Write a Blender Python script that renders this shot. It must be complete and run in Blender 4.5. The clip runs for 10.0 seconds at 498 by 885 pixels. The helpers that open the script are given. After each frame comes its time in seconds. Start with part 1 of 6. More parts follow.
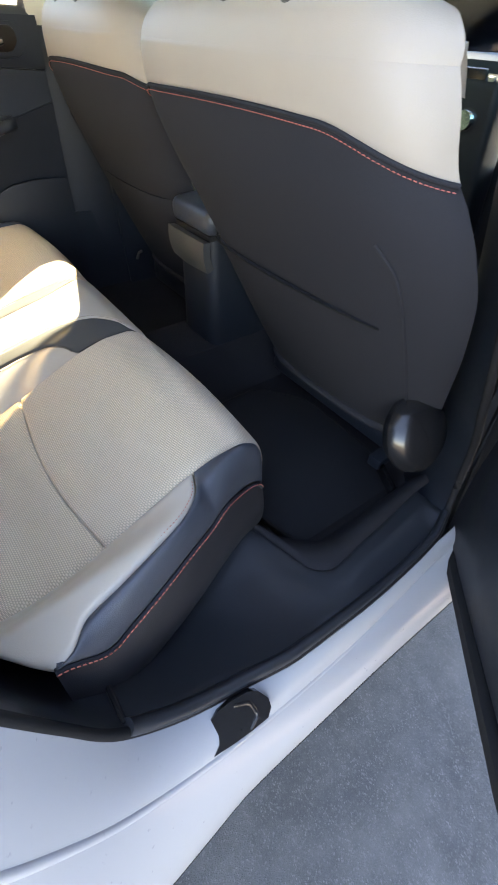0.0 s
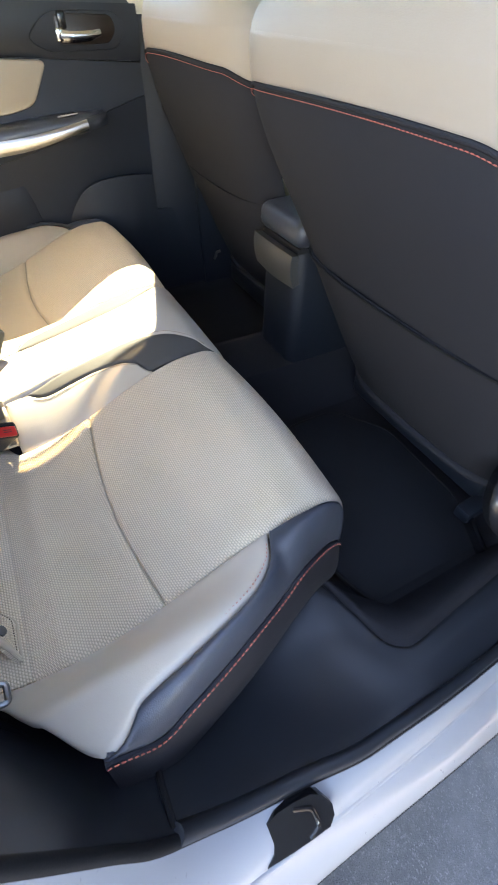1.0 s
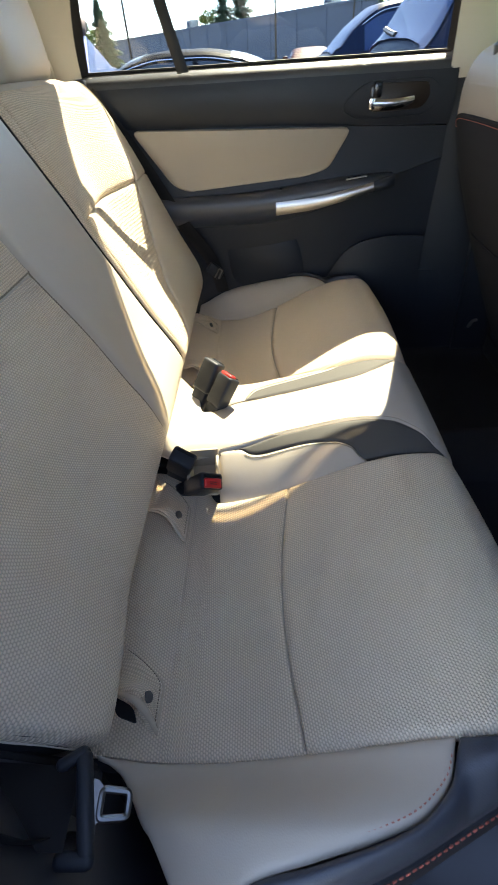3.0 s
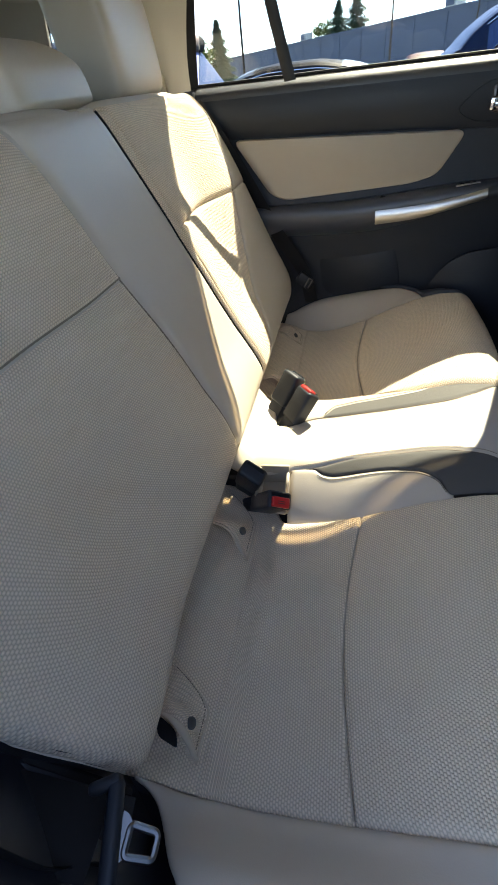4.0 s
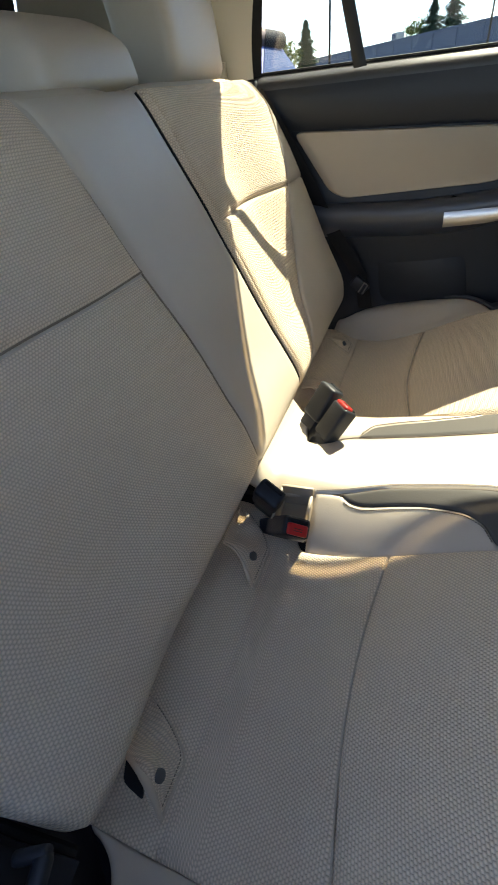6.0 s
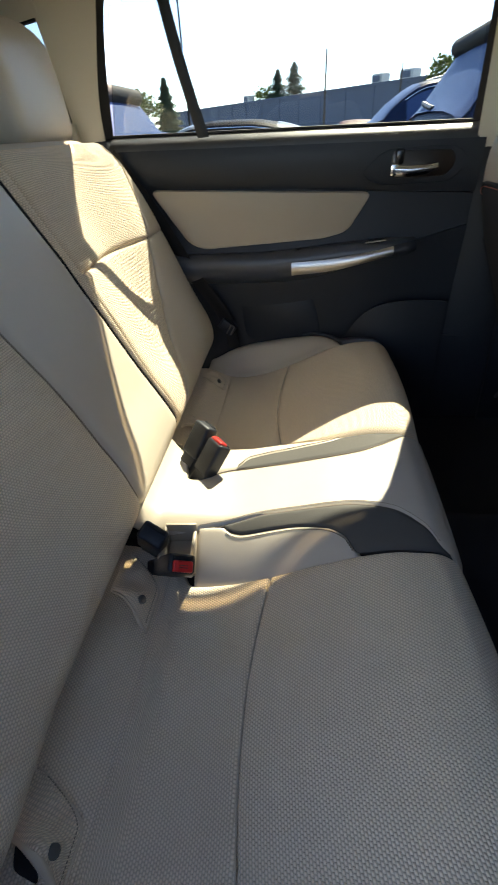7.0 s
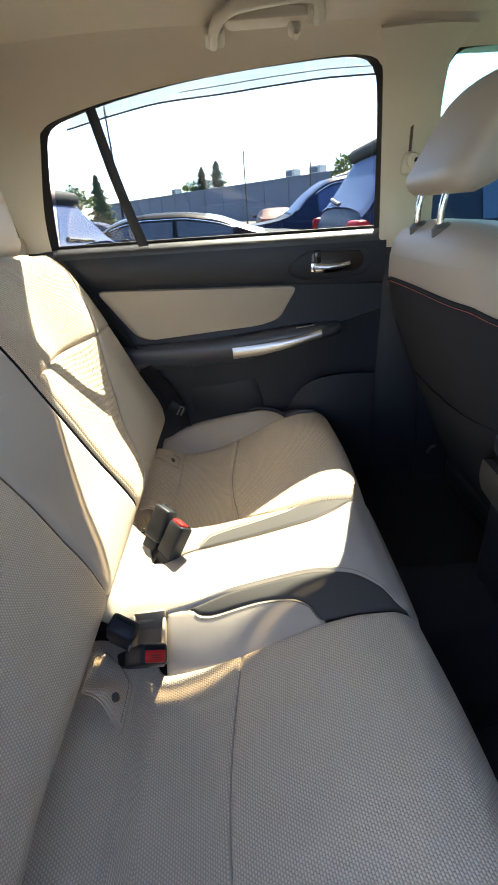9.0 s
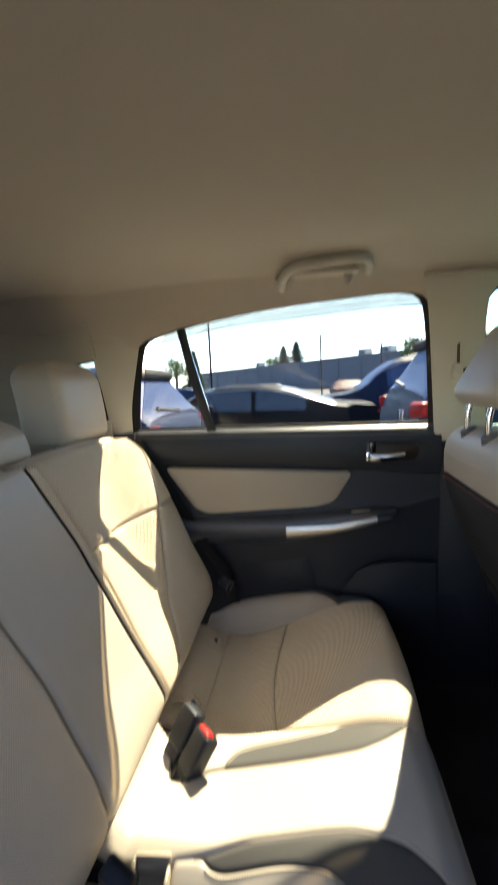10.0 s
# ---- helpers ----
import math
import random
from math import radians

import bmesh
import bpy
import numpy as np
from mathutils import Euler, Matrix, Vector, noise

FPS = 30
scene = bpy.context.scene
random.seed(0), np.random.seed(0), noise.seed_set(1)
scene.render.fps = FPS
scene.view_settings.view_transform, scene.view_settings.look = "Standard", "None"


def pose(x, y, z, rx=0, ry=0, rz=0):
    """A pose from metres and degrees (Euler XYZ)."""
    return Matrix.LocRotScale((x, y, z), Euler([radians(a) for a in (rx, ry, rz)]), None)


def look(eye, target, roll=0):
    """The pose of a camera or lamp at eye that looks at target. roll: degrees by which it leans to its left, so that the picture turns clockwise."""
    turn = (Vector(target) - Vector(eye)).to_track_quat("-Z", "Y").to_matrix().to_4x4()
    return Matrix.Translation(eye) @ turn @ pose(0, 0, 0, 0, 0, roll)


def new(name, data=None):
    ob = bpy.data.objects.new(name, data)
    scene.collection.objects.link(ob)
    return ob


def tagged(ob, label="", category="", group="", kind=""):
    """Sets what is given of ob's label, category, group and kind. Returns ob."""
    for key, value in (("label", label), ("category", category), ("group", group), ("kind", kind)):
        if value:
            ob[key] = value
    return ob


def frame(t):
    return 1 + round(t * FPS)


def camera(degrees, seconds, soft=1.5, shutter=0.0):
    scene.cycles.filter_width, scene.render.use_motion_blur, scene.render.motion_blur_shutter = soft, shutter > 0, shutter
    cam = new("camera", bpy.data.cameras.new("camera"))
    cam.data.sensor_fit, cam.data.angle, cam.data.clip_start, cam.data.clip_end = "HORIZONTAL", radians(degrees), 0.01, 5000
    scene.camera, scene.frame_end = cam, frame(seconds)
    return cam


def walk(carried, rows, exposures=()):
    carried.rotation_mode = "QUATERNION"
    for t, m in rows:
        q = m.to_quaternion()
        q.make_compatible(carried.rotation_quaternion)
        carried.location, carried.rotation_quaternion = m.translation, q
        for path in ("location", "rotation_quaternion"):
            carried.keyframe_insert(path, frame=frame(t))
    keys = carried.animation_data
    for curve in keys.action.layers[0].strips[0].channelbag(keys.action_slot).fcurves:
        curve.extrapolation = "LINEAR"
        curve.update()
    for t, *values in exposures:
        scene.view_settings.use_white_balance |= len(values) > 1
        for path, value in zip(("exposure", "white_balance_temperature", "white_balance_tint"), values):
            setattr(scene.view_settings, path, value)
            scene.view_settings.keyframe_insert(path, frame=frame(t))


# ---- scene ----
cam = camera(58.7, 10.0, shutter=0.3)
PATH = [
    (0, (0.141, -1.018, 1.126), (1.035, 0.122, -0.253), 2.6),
    (0.5, (0.163, -0.963, 1.125), (0.93, 0.239, -0.277), 1.2),
    (1, (0.168, -0.892, 1.136), (0.848, 0.342, -0.284), 1.4),
    (1.5, (0.173, -0.852, 1.177), (0.659, 0.504, -0.21), -0.3),
    (2, (0.17, -0.81, 1.182), (0.461, 0.608, -0.198), -1.0),
    (2.5, (0.171, -0.792, 1.177), (0.282, 0.685, -0.166), -2.2),
    (3, (0.173, -0.76, 1.171), (0.067, 0.743, -0.144), -4.5),
    (4.5, (0.174, -0.71, 1.158), (-0.389, 0.754, -0.082), -8.3),
    (5, (0.167, -0.691, 1.151), (-0.525, 0.736, -0.067), -8.6),
    (5.2, (0.159, -0.676, 1.132), (-0.588, 0.721, -0.089), -8.4),
    (6.3, (0.216, -0.637, 1.131), (-0.349, 0.82, -0.117), -6.2),
    (6.5, (0.22, -0.643, 1.14), (-0.249, 0.87, -0.082), -4.9),
    (7, (0.245, -0.655, 1.159), (0.009, 0.961, 0.004), -3.3),
    (7.5, (0.263, -0.671, 1.163), (0.196, 0.965, 0.016), -2.3),
    (8, (0.271, -0.691, 1.168), (0.3, 0.957, 0.036), -1.8),
    (8.5, (0.252, -0.697, 1.198), (0.305, 1.05, 0.226), -3.6),
    (9, (0.24, -0.685, 1.214), (0.23, 1.088, 0.29), -4.3),
    (9.5, (0.246, -0.657, 1.246), (0.011, 1.145, 0.409), -1.3),
    (10, (0.29, -0.669, 1.287), (0.006, 1.293, 1.026), -2.6),
]
walk(cam, [(t, look(eye, target, roll)) for t, eye, target, roll in PATH],
     [(0.0, 4.82, 9000, 18), (0.5, 4.55, 9000, 19), (1.0, 5.0, 8700, 19), (1.5, 4.65, 8900, 20), (2.0, 4.1, 8500, 18), (2.5, 4.05, 8100, 18), (3.0, 3.9, 7900, 18),
      (4.5, 3.6, 7700, 18), (5.0, 3.55, 7700, 18), (6.5, 3.3, 7800, 18), (7.0, 3.25, 7700, 17), (8.0, 3.58, 7700, 17), (8.5, 3.93, 7700, 19), (9.0, 3.78, 7600, 20), (9.5, 3.55, 7600, 18), (10.0, 3.4, 8000, 19)])

# ---- world and sun ----
SUN = Vector((0.20, 0.66, 0.716)).normalized()
world = bpy.data.worlds.new("sky")
scene.world = world
world.use_nodes = True
_n = world.node_tree.nodes
_sky = _n.new("ShaderNodeTexSky")
_sky.sky_type, _sky.sun_disc = "NISHITA", False
_sky.altitude, _sky.air_density, _sky.dust_density, _sky.ozone_density = 900.0, 0.85, 0.0, 1.8
_sky.sun_elevation, _sky.sun_rotation = math.asin(SUN.z), math.atan2(SUN.x, SUN.y)
_bg = _n["Background"]
_bg.inputs["Strength"].default_value = 0.090
world.node_tree.links.new(_sky.outputs[0], _bg.inputs["Color"])
_sun = bpy.data.lights.new("sun", "SUN")
_sun.energy, _sun.angle, _sun.color = 4.5, radians(0.53), (1.0, 0.88, 0.71)
new("sun", _sun).matrix_world = look(SUN * 60, (0, 0, 0))

GROUND = -0.12


# ---- materials ----
class Nodes:
    """A small builder for node materials."""

    def __init__(self, name):
        self.mat = bpy.data.materials.new(name)
        self.mat.use_nodes = True
        self.tree = self.mat.node_tree
        self.bsdf = self.tree.nodes["Principled BSDF"]

    def add(self, kind, **inputs):
        node = self.tree.nodes.new(kind)
        for key, value in inputs.items():
            self.feed(node, key.replace("_", " "), value)
        return node

    def feed(self, node, key, value):
        slot = node.inputs[int(key[1:])] if key[0] == "i" and key[1:].isdigit() else node.inputs[key]
        if isinstance(value, bpy.types.NodeSocket):
            self.tree.links.new(value, slot)
        else:
            slot.default_value = value

    def maths(self, op, a, b=0.0, c=0.0):
        node = self.tree.nodes.new("ShaderNodeMath")
        node.operation = op
        for n, value in enumerate((a, b, c)):
            self.feed(node, "i%d" % n, value)
        return node.outputs[0]

    def place(self):
        return self.add("ShaderNodeTexCoord").outputs["Object"]

    def noise(self, scale, detail=4.0, rough=0.55, at=None):
        node = self.add("ShaderNodeTexNoise", Scale=scale, Detail=detail, Roughness=rough)
        self.feed(node, "Vector", at if at is not None else self.place())
        return node.outputs["Fac"]

    def ramp(self, fac, stops):
        node = self.add("ShaderNodeValToRGB", Fac=fac)
        ramp = node.color_ramp
        while len(ramp.elements) < len(stops):
            ramp.elements.new(0.5)
        for element, (at, colour) in zip(ramp.elements, stops):
            element.position, element.color = at, (*colour, 1)
        return node.outputs["Color"]

    def mix(self, fac, a, b, blend="MIX"):
        node = self.tree.nodes.new("ShaderNodeMix")
        node.data_type, node.blend_type = "RGBA", blend
        for slot, value in ((node.inputs[0], fac), (node.inputs[6], a), (node.inputs[7], b)):
            if isinstance(value, bpy.types.NodeSocket):
                self.tree.links.new(value, slot)
            elif slot.type == "RGBA":
                slot.default_value = (*value, 1) if len(value) == 3 else value
            else:
                slot.default_value = value
        return node.outputs[2]

    def bump(self, height, distance, strength=1.0, under=None):
        node = self.add("ShaderNodeBump", Height=height, Distance=distance, Strength=strength)
        if under is not None:
            self.feed(node, "Normal", under)
        return node.outputs["Normal"]

    def set(self, **values):
        for key, value in values.items():
            if isinstance(value, tuple) and len(value) == 3:
                value = (*value, 1)
            self.feed(self.bsdf, key.replace("_", " "), value)
        return self


def tone(colour, k):
    return tuple(min(1.0, c * k) for c in colour)


def woven(name, colour, dark=0.56):
    """Seat cloth: staggered oval knots in rows, laid out in metres on the cloth's own coordinates."""
    m = Nodes(name)
    uv = m.add("ShaderNodeSeparateXYZ", Vector=m.add("ShaderNodeUVMap").outputs[0])
    u, v = uv.outputs[0], uv.outputs[1]
    row = m.maths("MULTIPLY", u, 1 / 0.0034)
    shift = m.maths("MULTIPLY", m.maths("MODULO", m.maths("FLOOR", m.maths("ADD", row, 4000.0)), 2.0), 0.5)
    across = m.maths("ADD", m.maths("MULTIPLY", v, 1 / 0.0045), shift)
    a = m.maths("ABSOLUTE", m.maths("SINE", m.maths("MULTIPLY", row, math.pi)))
    b = m.maths("ABSOLUTE", m.maths("SINE", m.maths("MULTIPLY", across, math.pi)))
    knot = m.maths("POWER", m.maths("MULTIPLY", a, b), 0.95)
    stain = m.noise(7.0, 5.0, 0.6)
    fuzz = m.noise(900.0, 2.0)
    base = m.mix(knot, tone(colour, dark), tone(colour, 1.08))
    base = m.mix(m.maths("MULTIPLY", fuzz, 0.35), base, tone(colour, 0.8))
    base = m.mix(m.maths("MULTIPLY", stain, 0.3), base, tone(colour, 0.86))
    m.set(Base_Color=base, Roughness=0.86, Normal=m.bump(knot, 0.0014, 0.8, m.bump(stain, 0.004, 0.4)))
    m.set(Sheen_Weight=0.15, Sheen_Roughness=0.5)
    return m.mat


def hide(name, colour, rough=0.42, grain=1400.0, deep=0.00025, spec=0.5):
    """Grained leather or vinyl, with faint creases."""
    m = Nodes(name)
    cell = m.add("ShaderNodeTexVoronoi", Scale=grain * 0.45)
    m.feed(cell, "Vector", m.place())
    crease = m.noise(26.0, 6.0, 0.65)
    wear = m.noise(5.0, 4.0)
    base = m.mix(wear, tone(colour, 0.9), tone(colour, 1.07))
    base = m.mix(m.maths("MULTIPLY", crease, 0.3), base, tone(colour, 0.84))
    m.set(Base_Color=base, Roughness=m.maths("MULTIPLY_ADD", wear, 0.18, rough - 0.09), Specular_IOR_Level=spec)
    m.set(Normal=m.bump(cell.outputs["Distance"], deep, 0.6, m.bump(crease, 0.0006, 0.4)))
    return m.mat


def plastic(name, colour, rough=0.5, grain=1100.0, deep=0.0002, dust=0.25, spec=0.5):
    m = Nodes(name)
    fine, smear = m.noise(grain, 2.0), m.noise(9.0, 6.0, 0.7)
    specks = m.ramp(m.noise(260.0, 3.0), ((0.66, (0, 0, 0)), (0.74, (1, 1, 1))))
    base = m.mix(m.maths("MULTIPLY", smear, dust), colour, tone(colour, 1.7))
    base = m.mix(m.maths("MULTIPLY", specks, dust * 0.3), base, (0.2, 0.19, 0.17))
    m.set(Base_Color=base, Roughness=m.maths("MULTIPLY_ADD", smear, 0.22, rough - 0.1), Normal=m.bump(fine, deep, 0.8), Specular_IOR_Level=spec)
    return m.mat


def cloth(name, colour, rough=0.95, scale=700.0, deep=0.0008, patch=0.25):
    """Felted or pile textile."""
    m = Nodes(name)
    pile, big = m.noise(scale, 3.0, 0.7), m.noise(6.0, 5.0, 0.65)
    base = m.mix(pile, tone(colour, 0.7), tone(colour, 1.25))
    base = m.mix(m.maths("MULTIPLY", big, patch), base, tone(colour, 1.5))
    light = colour[0] > 0.1
    m.set(Base_Color=base, Roughness=rough, Normal=m.bump(pile, deep, 0.7), Sheen_Weight=0.1 if light else 0.0, Specular_IOR_Level=0.5 if light else 0.15)
    return m.mat


def paint(name, colour, metal=0.0, rough=0.25, dirt=0.2, coat=0.45, spec=0.5):
    m = Nodes(name)
    haze, dust = m.noise(3.0, 5.0), m.noise(120.0, 3.0)
    base = m.mix(m.maths("MULTIPLY", haze, dirt), colour, tone(colour, 0.8))
    m.set(Base_Color=base, Metallic=metal, Roughness=m.maths("MULTIPLY_ADD", dust, 0.12, rough - 0.06))
    m.set(Coat_Weight=coat, Coat_Roughness=0.06, Specular_IOR_Level=spec, Normal=m.bump(haze, 0.0008, 0.2))
    return m.mat


def metal(name, colour, rough=0.15):
    m = Nodes(name)
    smear = m.noise(60.0, 4.0)
    m.set(Base_Color=colour, Metallic=1.0, Roughness=m.maths("MULTIPLY_ADD", smear, 0.15, rough - 0.05))
    return m.mat


def pane(name, tint, gloss=1.45):
    """A thin pane: clear with a tint, and a mirror at its own Fresnel share."""
    m = Nodes(name)
    clear = m.add("ShaderNodeBsdfTransparent", Color=(*tint, 1))
    shine = m.add("ShaderNodeBsdfGlossy", Roughness=0.01, Color=(1, 1, 1, 1))
    blend = m.add("ShaderNodeMixShader", Fac=m.add("ShaderNodeFresnel", IOR=gloss).outputs[0])
    m.feed(blend, "i1", clear.outputs[0])
    m.feed(blend, "i2", shine.outputs[0])
    m.tree.links.new(blend.outputs[0], m.tree.nodes["Material Output"].inputs["Surface"])
    return m.mat


def tinted(name, colour, rough, spec):
    """Dark coated glass of a car seen from outside: a blue-grey base colour in place of reflected sky, with a faint
    film of dust.
    """
    m = Nodes(name)
    film = m.noise(2.5, 5.0, 0.6)
    m.set(Base_Color=m.mix(m.maths("MULTIPLY", film, 0.5), colour, tone(colour, 1.35)), Roughness=rough, Specular_IOR_Level=spec)
    return m.mat


def asphalt_material():
    """Worn asphalt: pale chippings in dark binder, lighter scuffed patches, a few oil stains."""
    m = Nodes("asphalt")
    stone = m.add("ShaderNodeTexVoronoi", Scale=360.0)
    m.feed(stone, "Vector", m.place())
    fine = m.noise(420.0, 4.0)
    worn = m.ramp(m.noise(5.0, 9.0, 0.72), ((0.40, (0, 0, 0)), (0.62, (1, 1, 1))))
    blotch = m.ramp(m.noise(26.0, 6.0, 0.7), ((0.42, (0, 0, 0)), (0.60, (1, 1, 1))))
    chips = m.ramp(stone.outputs["Color"], ((0.66, (0, 0, 0)), (0.95, (0.5, 0.5, 0.5))))
    base = m.mix(fine, (0.022, 0.023, 0.027), (0.080, 0.080, 0.082))
    base = m.mix(chips, base, (0.19, 0.185, 0.18))
    base = m.mix(m.maths("MULTIPLY", blotch, 0.55), base, (0.036, 0.037, 0.043))
    base = m.mix(m.maths("MULTIPLY", worn, 0.5), base, (0.115, 0.112, 0.110))
    m.set(Base_Color=base, Roughness=0.88, Normal=m.bump(stone.outputs["Distance"], 0.004, 0.5, m.bump(fine, 0.003, 0.8)))
    return m.mat


BEIGE = (0.53, 0.462, 0.372)
M_MESH = woven("seat_mesh_cloth", (0.83, 0.675, 0.495))
M_VINYL = hide("beige_vinyl", BEIGE, deep=0.00015)
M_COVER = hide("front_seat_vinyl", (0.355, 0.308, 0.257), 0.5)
M_INSERT = hide("tan_vinyl", (0.40, 0.335, 0.255))
M_DARKHIDE = hide("charcoal_leather", (0.046, 0.053, 0.067), 0.36)
# the bolster's leather again, darkened for shade below the stitching
M_SKIRT = hide("black_leather", (0.020, 0.020, 0.024), 0.5)
M_GREYHIDE = hide("grey_vinyl", (0.085, 0.081, 0.074), 0.72, spec=0.2)
M_STEELGREY = plastic("grey_plastic", (0.075, 0.072, 0.066), 0.45)
M_CONSOLE = plastic("console_grey_plastic", (0.055, 0.054, 0.050), 0.42)
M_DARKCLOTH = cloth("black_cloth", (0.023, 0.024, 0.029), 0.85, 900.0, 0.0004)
M_CARPET = cloth("charcoal_carpet", (0.020, 0.020, 0.023), 1.0, 420.0, 0.002)
M_MATPILE = cloth("floor_mat_pile", (0.022, 0.023, 0.026), 1.0, 520.0, 0.0015)
M_LINER = cloth("beige_headliner", (0.50, 0.44, 0.365), 0.95, 1200.0, 0.0003, 0.12)
M_TRIMBEIGE = plastic("beige_trim_plastic", (0.49, 0.45, 0.37), 0.55, 900.0, 0.0002, 0.06)
M_BLACK = plastic("black_trim_plastic", (0.010, 0.0135, 0.0195), 0.5, spec=0.4)
M_SCUFF = plastic("sill_plastic", (0.020, 0.023, 0.028), 0.34, 700.0, 0.0002, 0.08, 0.6)
M_LEDGE = plastic("ledge_plastic", (0.03, 0.031, 0.034), 0.42, 700.0, 0.0002, 0.3)
M_GLOSSBLACK = plastic("gloss_black_plastic", (0.012, 0.012, 0.013), 0.2, 300.0, 0.0001, 0.15)
M_BROWNBLACK = plastic("brown_black_plastic", (0.016, 0.011, 0.009), 0.28, 300.0, 0.0001, 0.1)
M_RUBBER = plastic("rubber_seal", (0.009, 0.009, 0.010), 0.7, 500.0, 0.0003, 0.2, 0.25)
M_WEBBING = cloth("belt_webbing", (0.011, 0.011, 0.012), 0.7, 1500.0, 0.0004, 0.1)
M_RED = plastic("red_plastic", (0.62, 0.02, 0.018), 0.35, 600.0, 0.0001, 0.05)
M_THREAD = plastic("red_thread", (0.5, 0.12, 0.085), 0.7, 800.0, 0.0001, 0.0)
M_DARKTHREAD = plastic("dark_thread", (0.07, 0.05, 0.035), 0.7, 800.0, 0.0001, 0.0)
M_HEM = plastic("beige_hem_thread", (0.22, 0.18, 0.135), 0.8, 800.0, 0.0001, 0.0)
M_CHROME = metal("chrome", (0.82, 0.82, 0.82), 0.1)
M_SATIN = metal("satin_silver", (0.50, 0.48, 0.45), 0.34)
M_STEEL = metal("steel", (0.20, 0.20, 0.198), 0.35)
M_WHITE = paint("white_car_paint", (0.37, 0.38, 0.395), 0.0, 0.3)
M_GLASS = pane("window_glass", (0.58, 0.645, 0.665))
M_SMOKE = pane("smoked_visor", (0.80, 0.725, 0.62))
M_FRONTGLASS = pane("green_window_glass", (0.47, 0.655, 0.62))
M_PRIVACY = pane("privacy_glass", (0.46, 0.52, 0.54))
M_ASPHALT = asphalt_material()


# ---- mesh building ----
def curve(points):
    """A smooth function through (t, value) points, with no overshoot."""
    t = np.array([p[0] for p in points], float)
    v = np.array([p[1] for p in points], float)
    d = np.diff(v) / np.diff(t)
    s = np.zeros(len(t))
    s[0], s[-1] = d[0], d[-1]
    for n in range(1, len(t) - 1):
        s[n] = 0 if d[n - 1] * d[n] <= 0 else 2 * d[n - 1] * d[n] / (d[n - 1] + d[n])

    def at(x):
        x = min(max(x, t[0]), t[-1])
        n = min(max(int(np.searchsorted(t, x)) - 1, 0), len(t) - 2)
        h = t[n + 1] - t[n]
        k = (x - t[n]) / h
        return float((2 * k**3 - 3 * k**2 + 1) * v[n] + (k**3 - 2 * k**2 + k) * h * s[n] + (3 * k**2 - 2 * k**3) * v[n + 1] + (k**3 - k**2) * h * s[n + 1])

    return at


def smooth(k):
    k = min(max(k, 0.0), 1.0)
    return k * k * (3 - 2 * k)


def lerp(a, b, k):
    return a + (b - a) * k


def path(points, n=40):
    """A smooth line of n points through the given ones."""
    p = np.array(points, float)
    t = np.r_[0, np.cumsum(np.linalg.norm(np.diff(p, axis=0), axis=1))]
    fs = [curve(list(zip(t, p[:, k]))) for k in range(p.shape[1])]
    return [tuple(f(x) for f in fs) for x in np.linspace(0, t[-1], n)]


def sheet(P, nu, nv, thick=0.006, pillow=0.0, seam=0.014, flip=False):
    """A thick sheet over P(u, v), its edges drawn in by pillow along the seams. Coordinates on it are metres."""
    p = np.array([[P(u, v) for v in np.linspace(0, 1, nv)] for u in np.linspace(0, 1, nu)], float)
    normal = np.cross(np.gradient(p, axis=0), np.gradient(p, axis=1))
    normal /= np.linalg.norm(normal, axis=2, keepdims=True) + 1e-12
    if flip:
        normal = -normal
    du = np.concatenate([np.zeros((1, nv)), np.cumsum(np.linalg.norm(np.diff(p, axis=0), axis=2), 0)], 0)
    dv = np.concatenate([np.zeros((nu, 1)), np.cumsum(np.linalg.norm(np.diff(p, axis=1), axis=2), 1)], 1)
    away = np.minimum(np.minimum(du, du[-1:] - du), np.minimum(dv, dv[:, -1:] - dv))
    k = np.clip(away / seam, 0, 1)
    top = p - normal * (pillow * (1 - np.sqrt(1 - (1 - k) ** 2)))[..., None]
    low = p - normal * (thick + pillow)
    n = nu * nv
    verts = np.concatenate([top.reshape(-1, 3), low.reshape(-1, 3)])
    uv = np.stack([du, dv], 2).reshape(-1, 2)
    i = np.arange(n).reshape(nu, nv)
    quads = np.stack([i[:-1, :-1], i[1:, :-1], i[1:, 1:], i[:-1, 1:]], -1).reshape(-1, 4)
    faces = [tuple(q) for q in (quads[:, ::-1] if flip else quads)]
    faces += [tuple(q) for q in ((quads if flip else quads[:, ::-1]) + n)]
    ring = list(i[0]) + list(i[1:, -1]) + list(i[-1, -2::-1]) + list(i[-2:0:-1, 0])
    for a, b in zip(ring, ring[1:] + ring[:1]):
        faces.append((a, b, b + n, a + n) if not flip else (b, a, a + n, b + n))
    return verts, faces, np.concatenate([uv, uv])


def loft(rings, caps=True):
    """A closed skin through rings of equal length."""
    m = len(rings[0])
    verts = [p for ring in rings for p in ring]
    faces = []
    for a in range(len(rings) - 1):
        for b in range(m):
            c = (b + 1) % m
            faces.append((a * m + b, a * m + c, (a + 1) * m + c, (a + 1) * m + b))
    if caps:
        faces += [tuple(range(m))[::-1], tuple((len(rings) - 1) * m + b for b in range(m))]
    return np.array(verts, float), faces, None


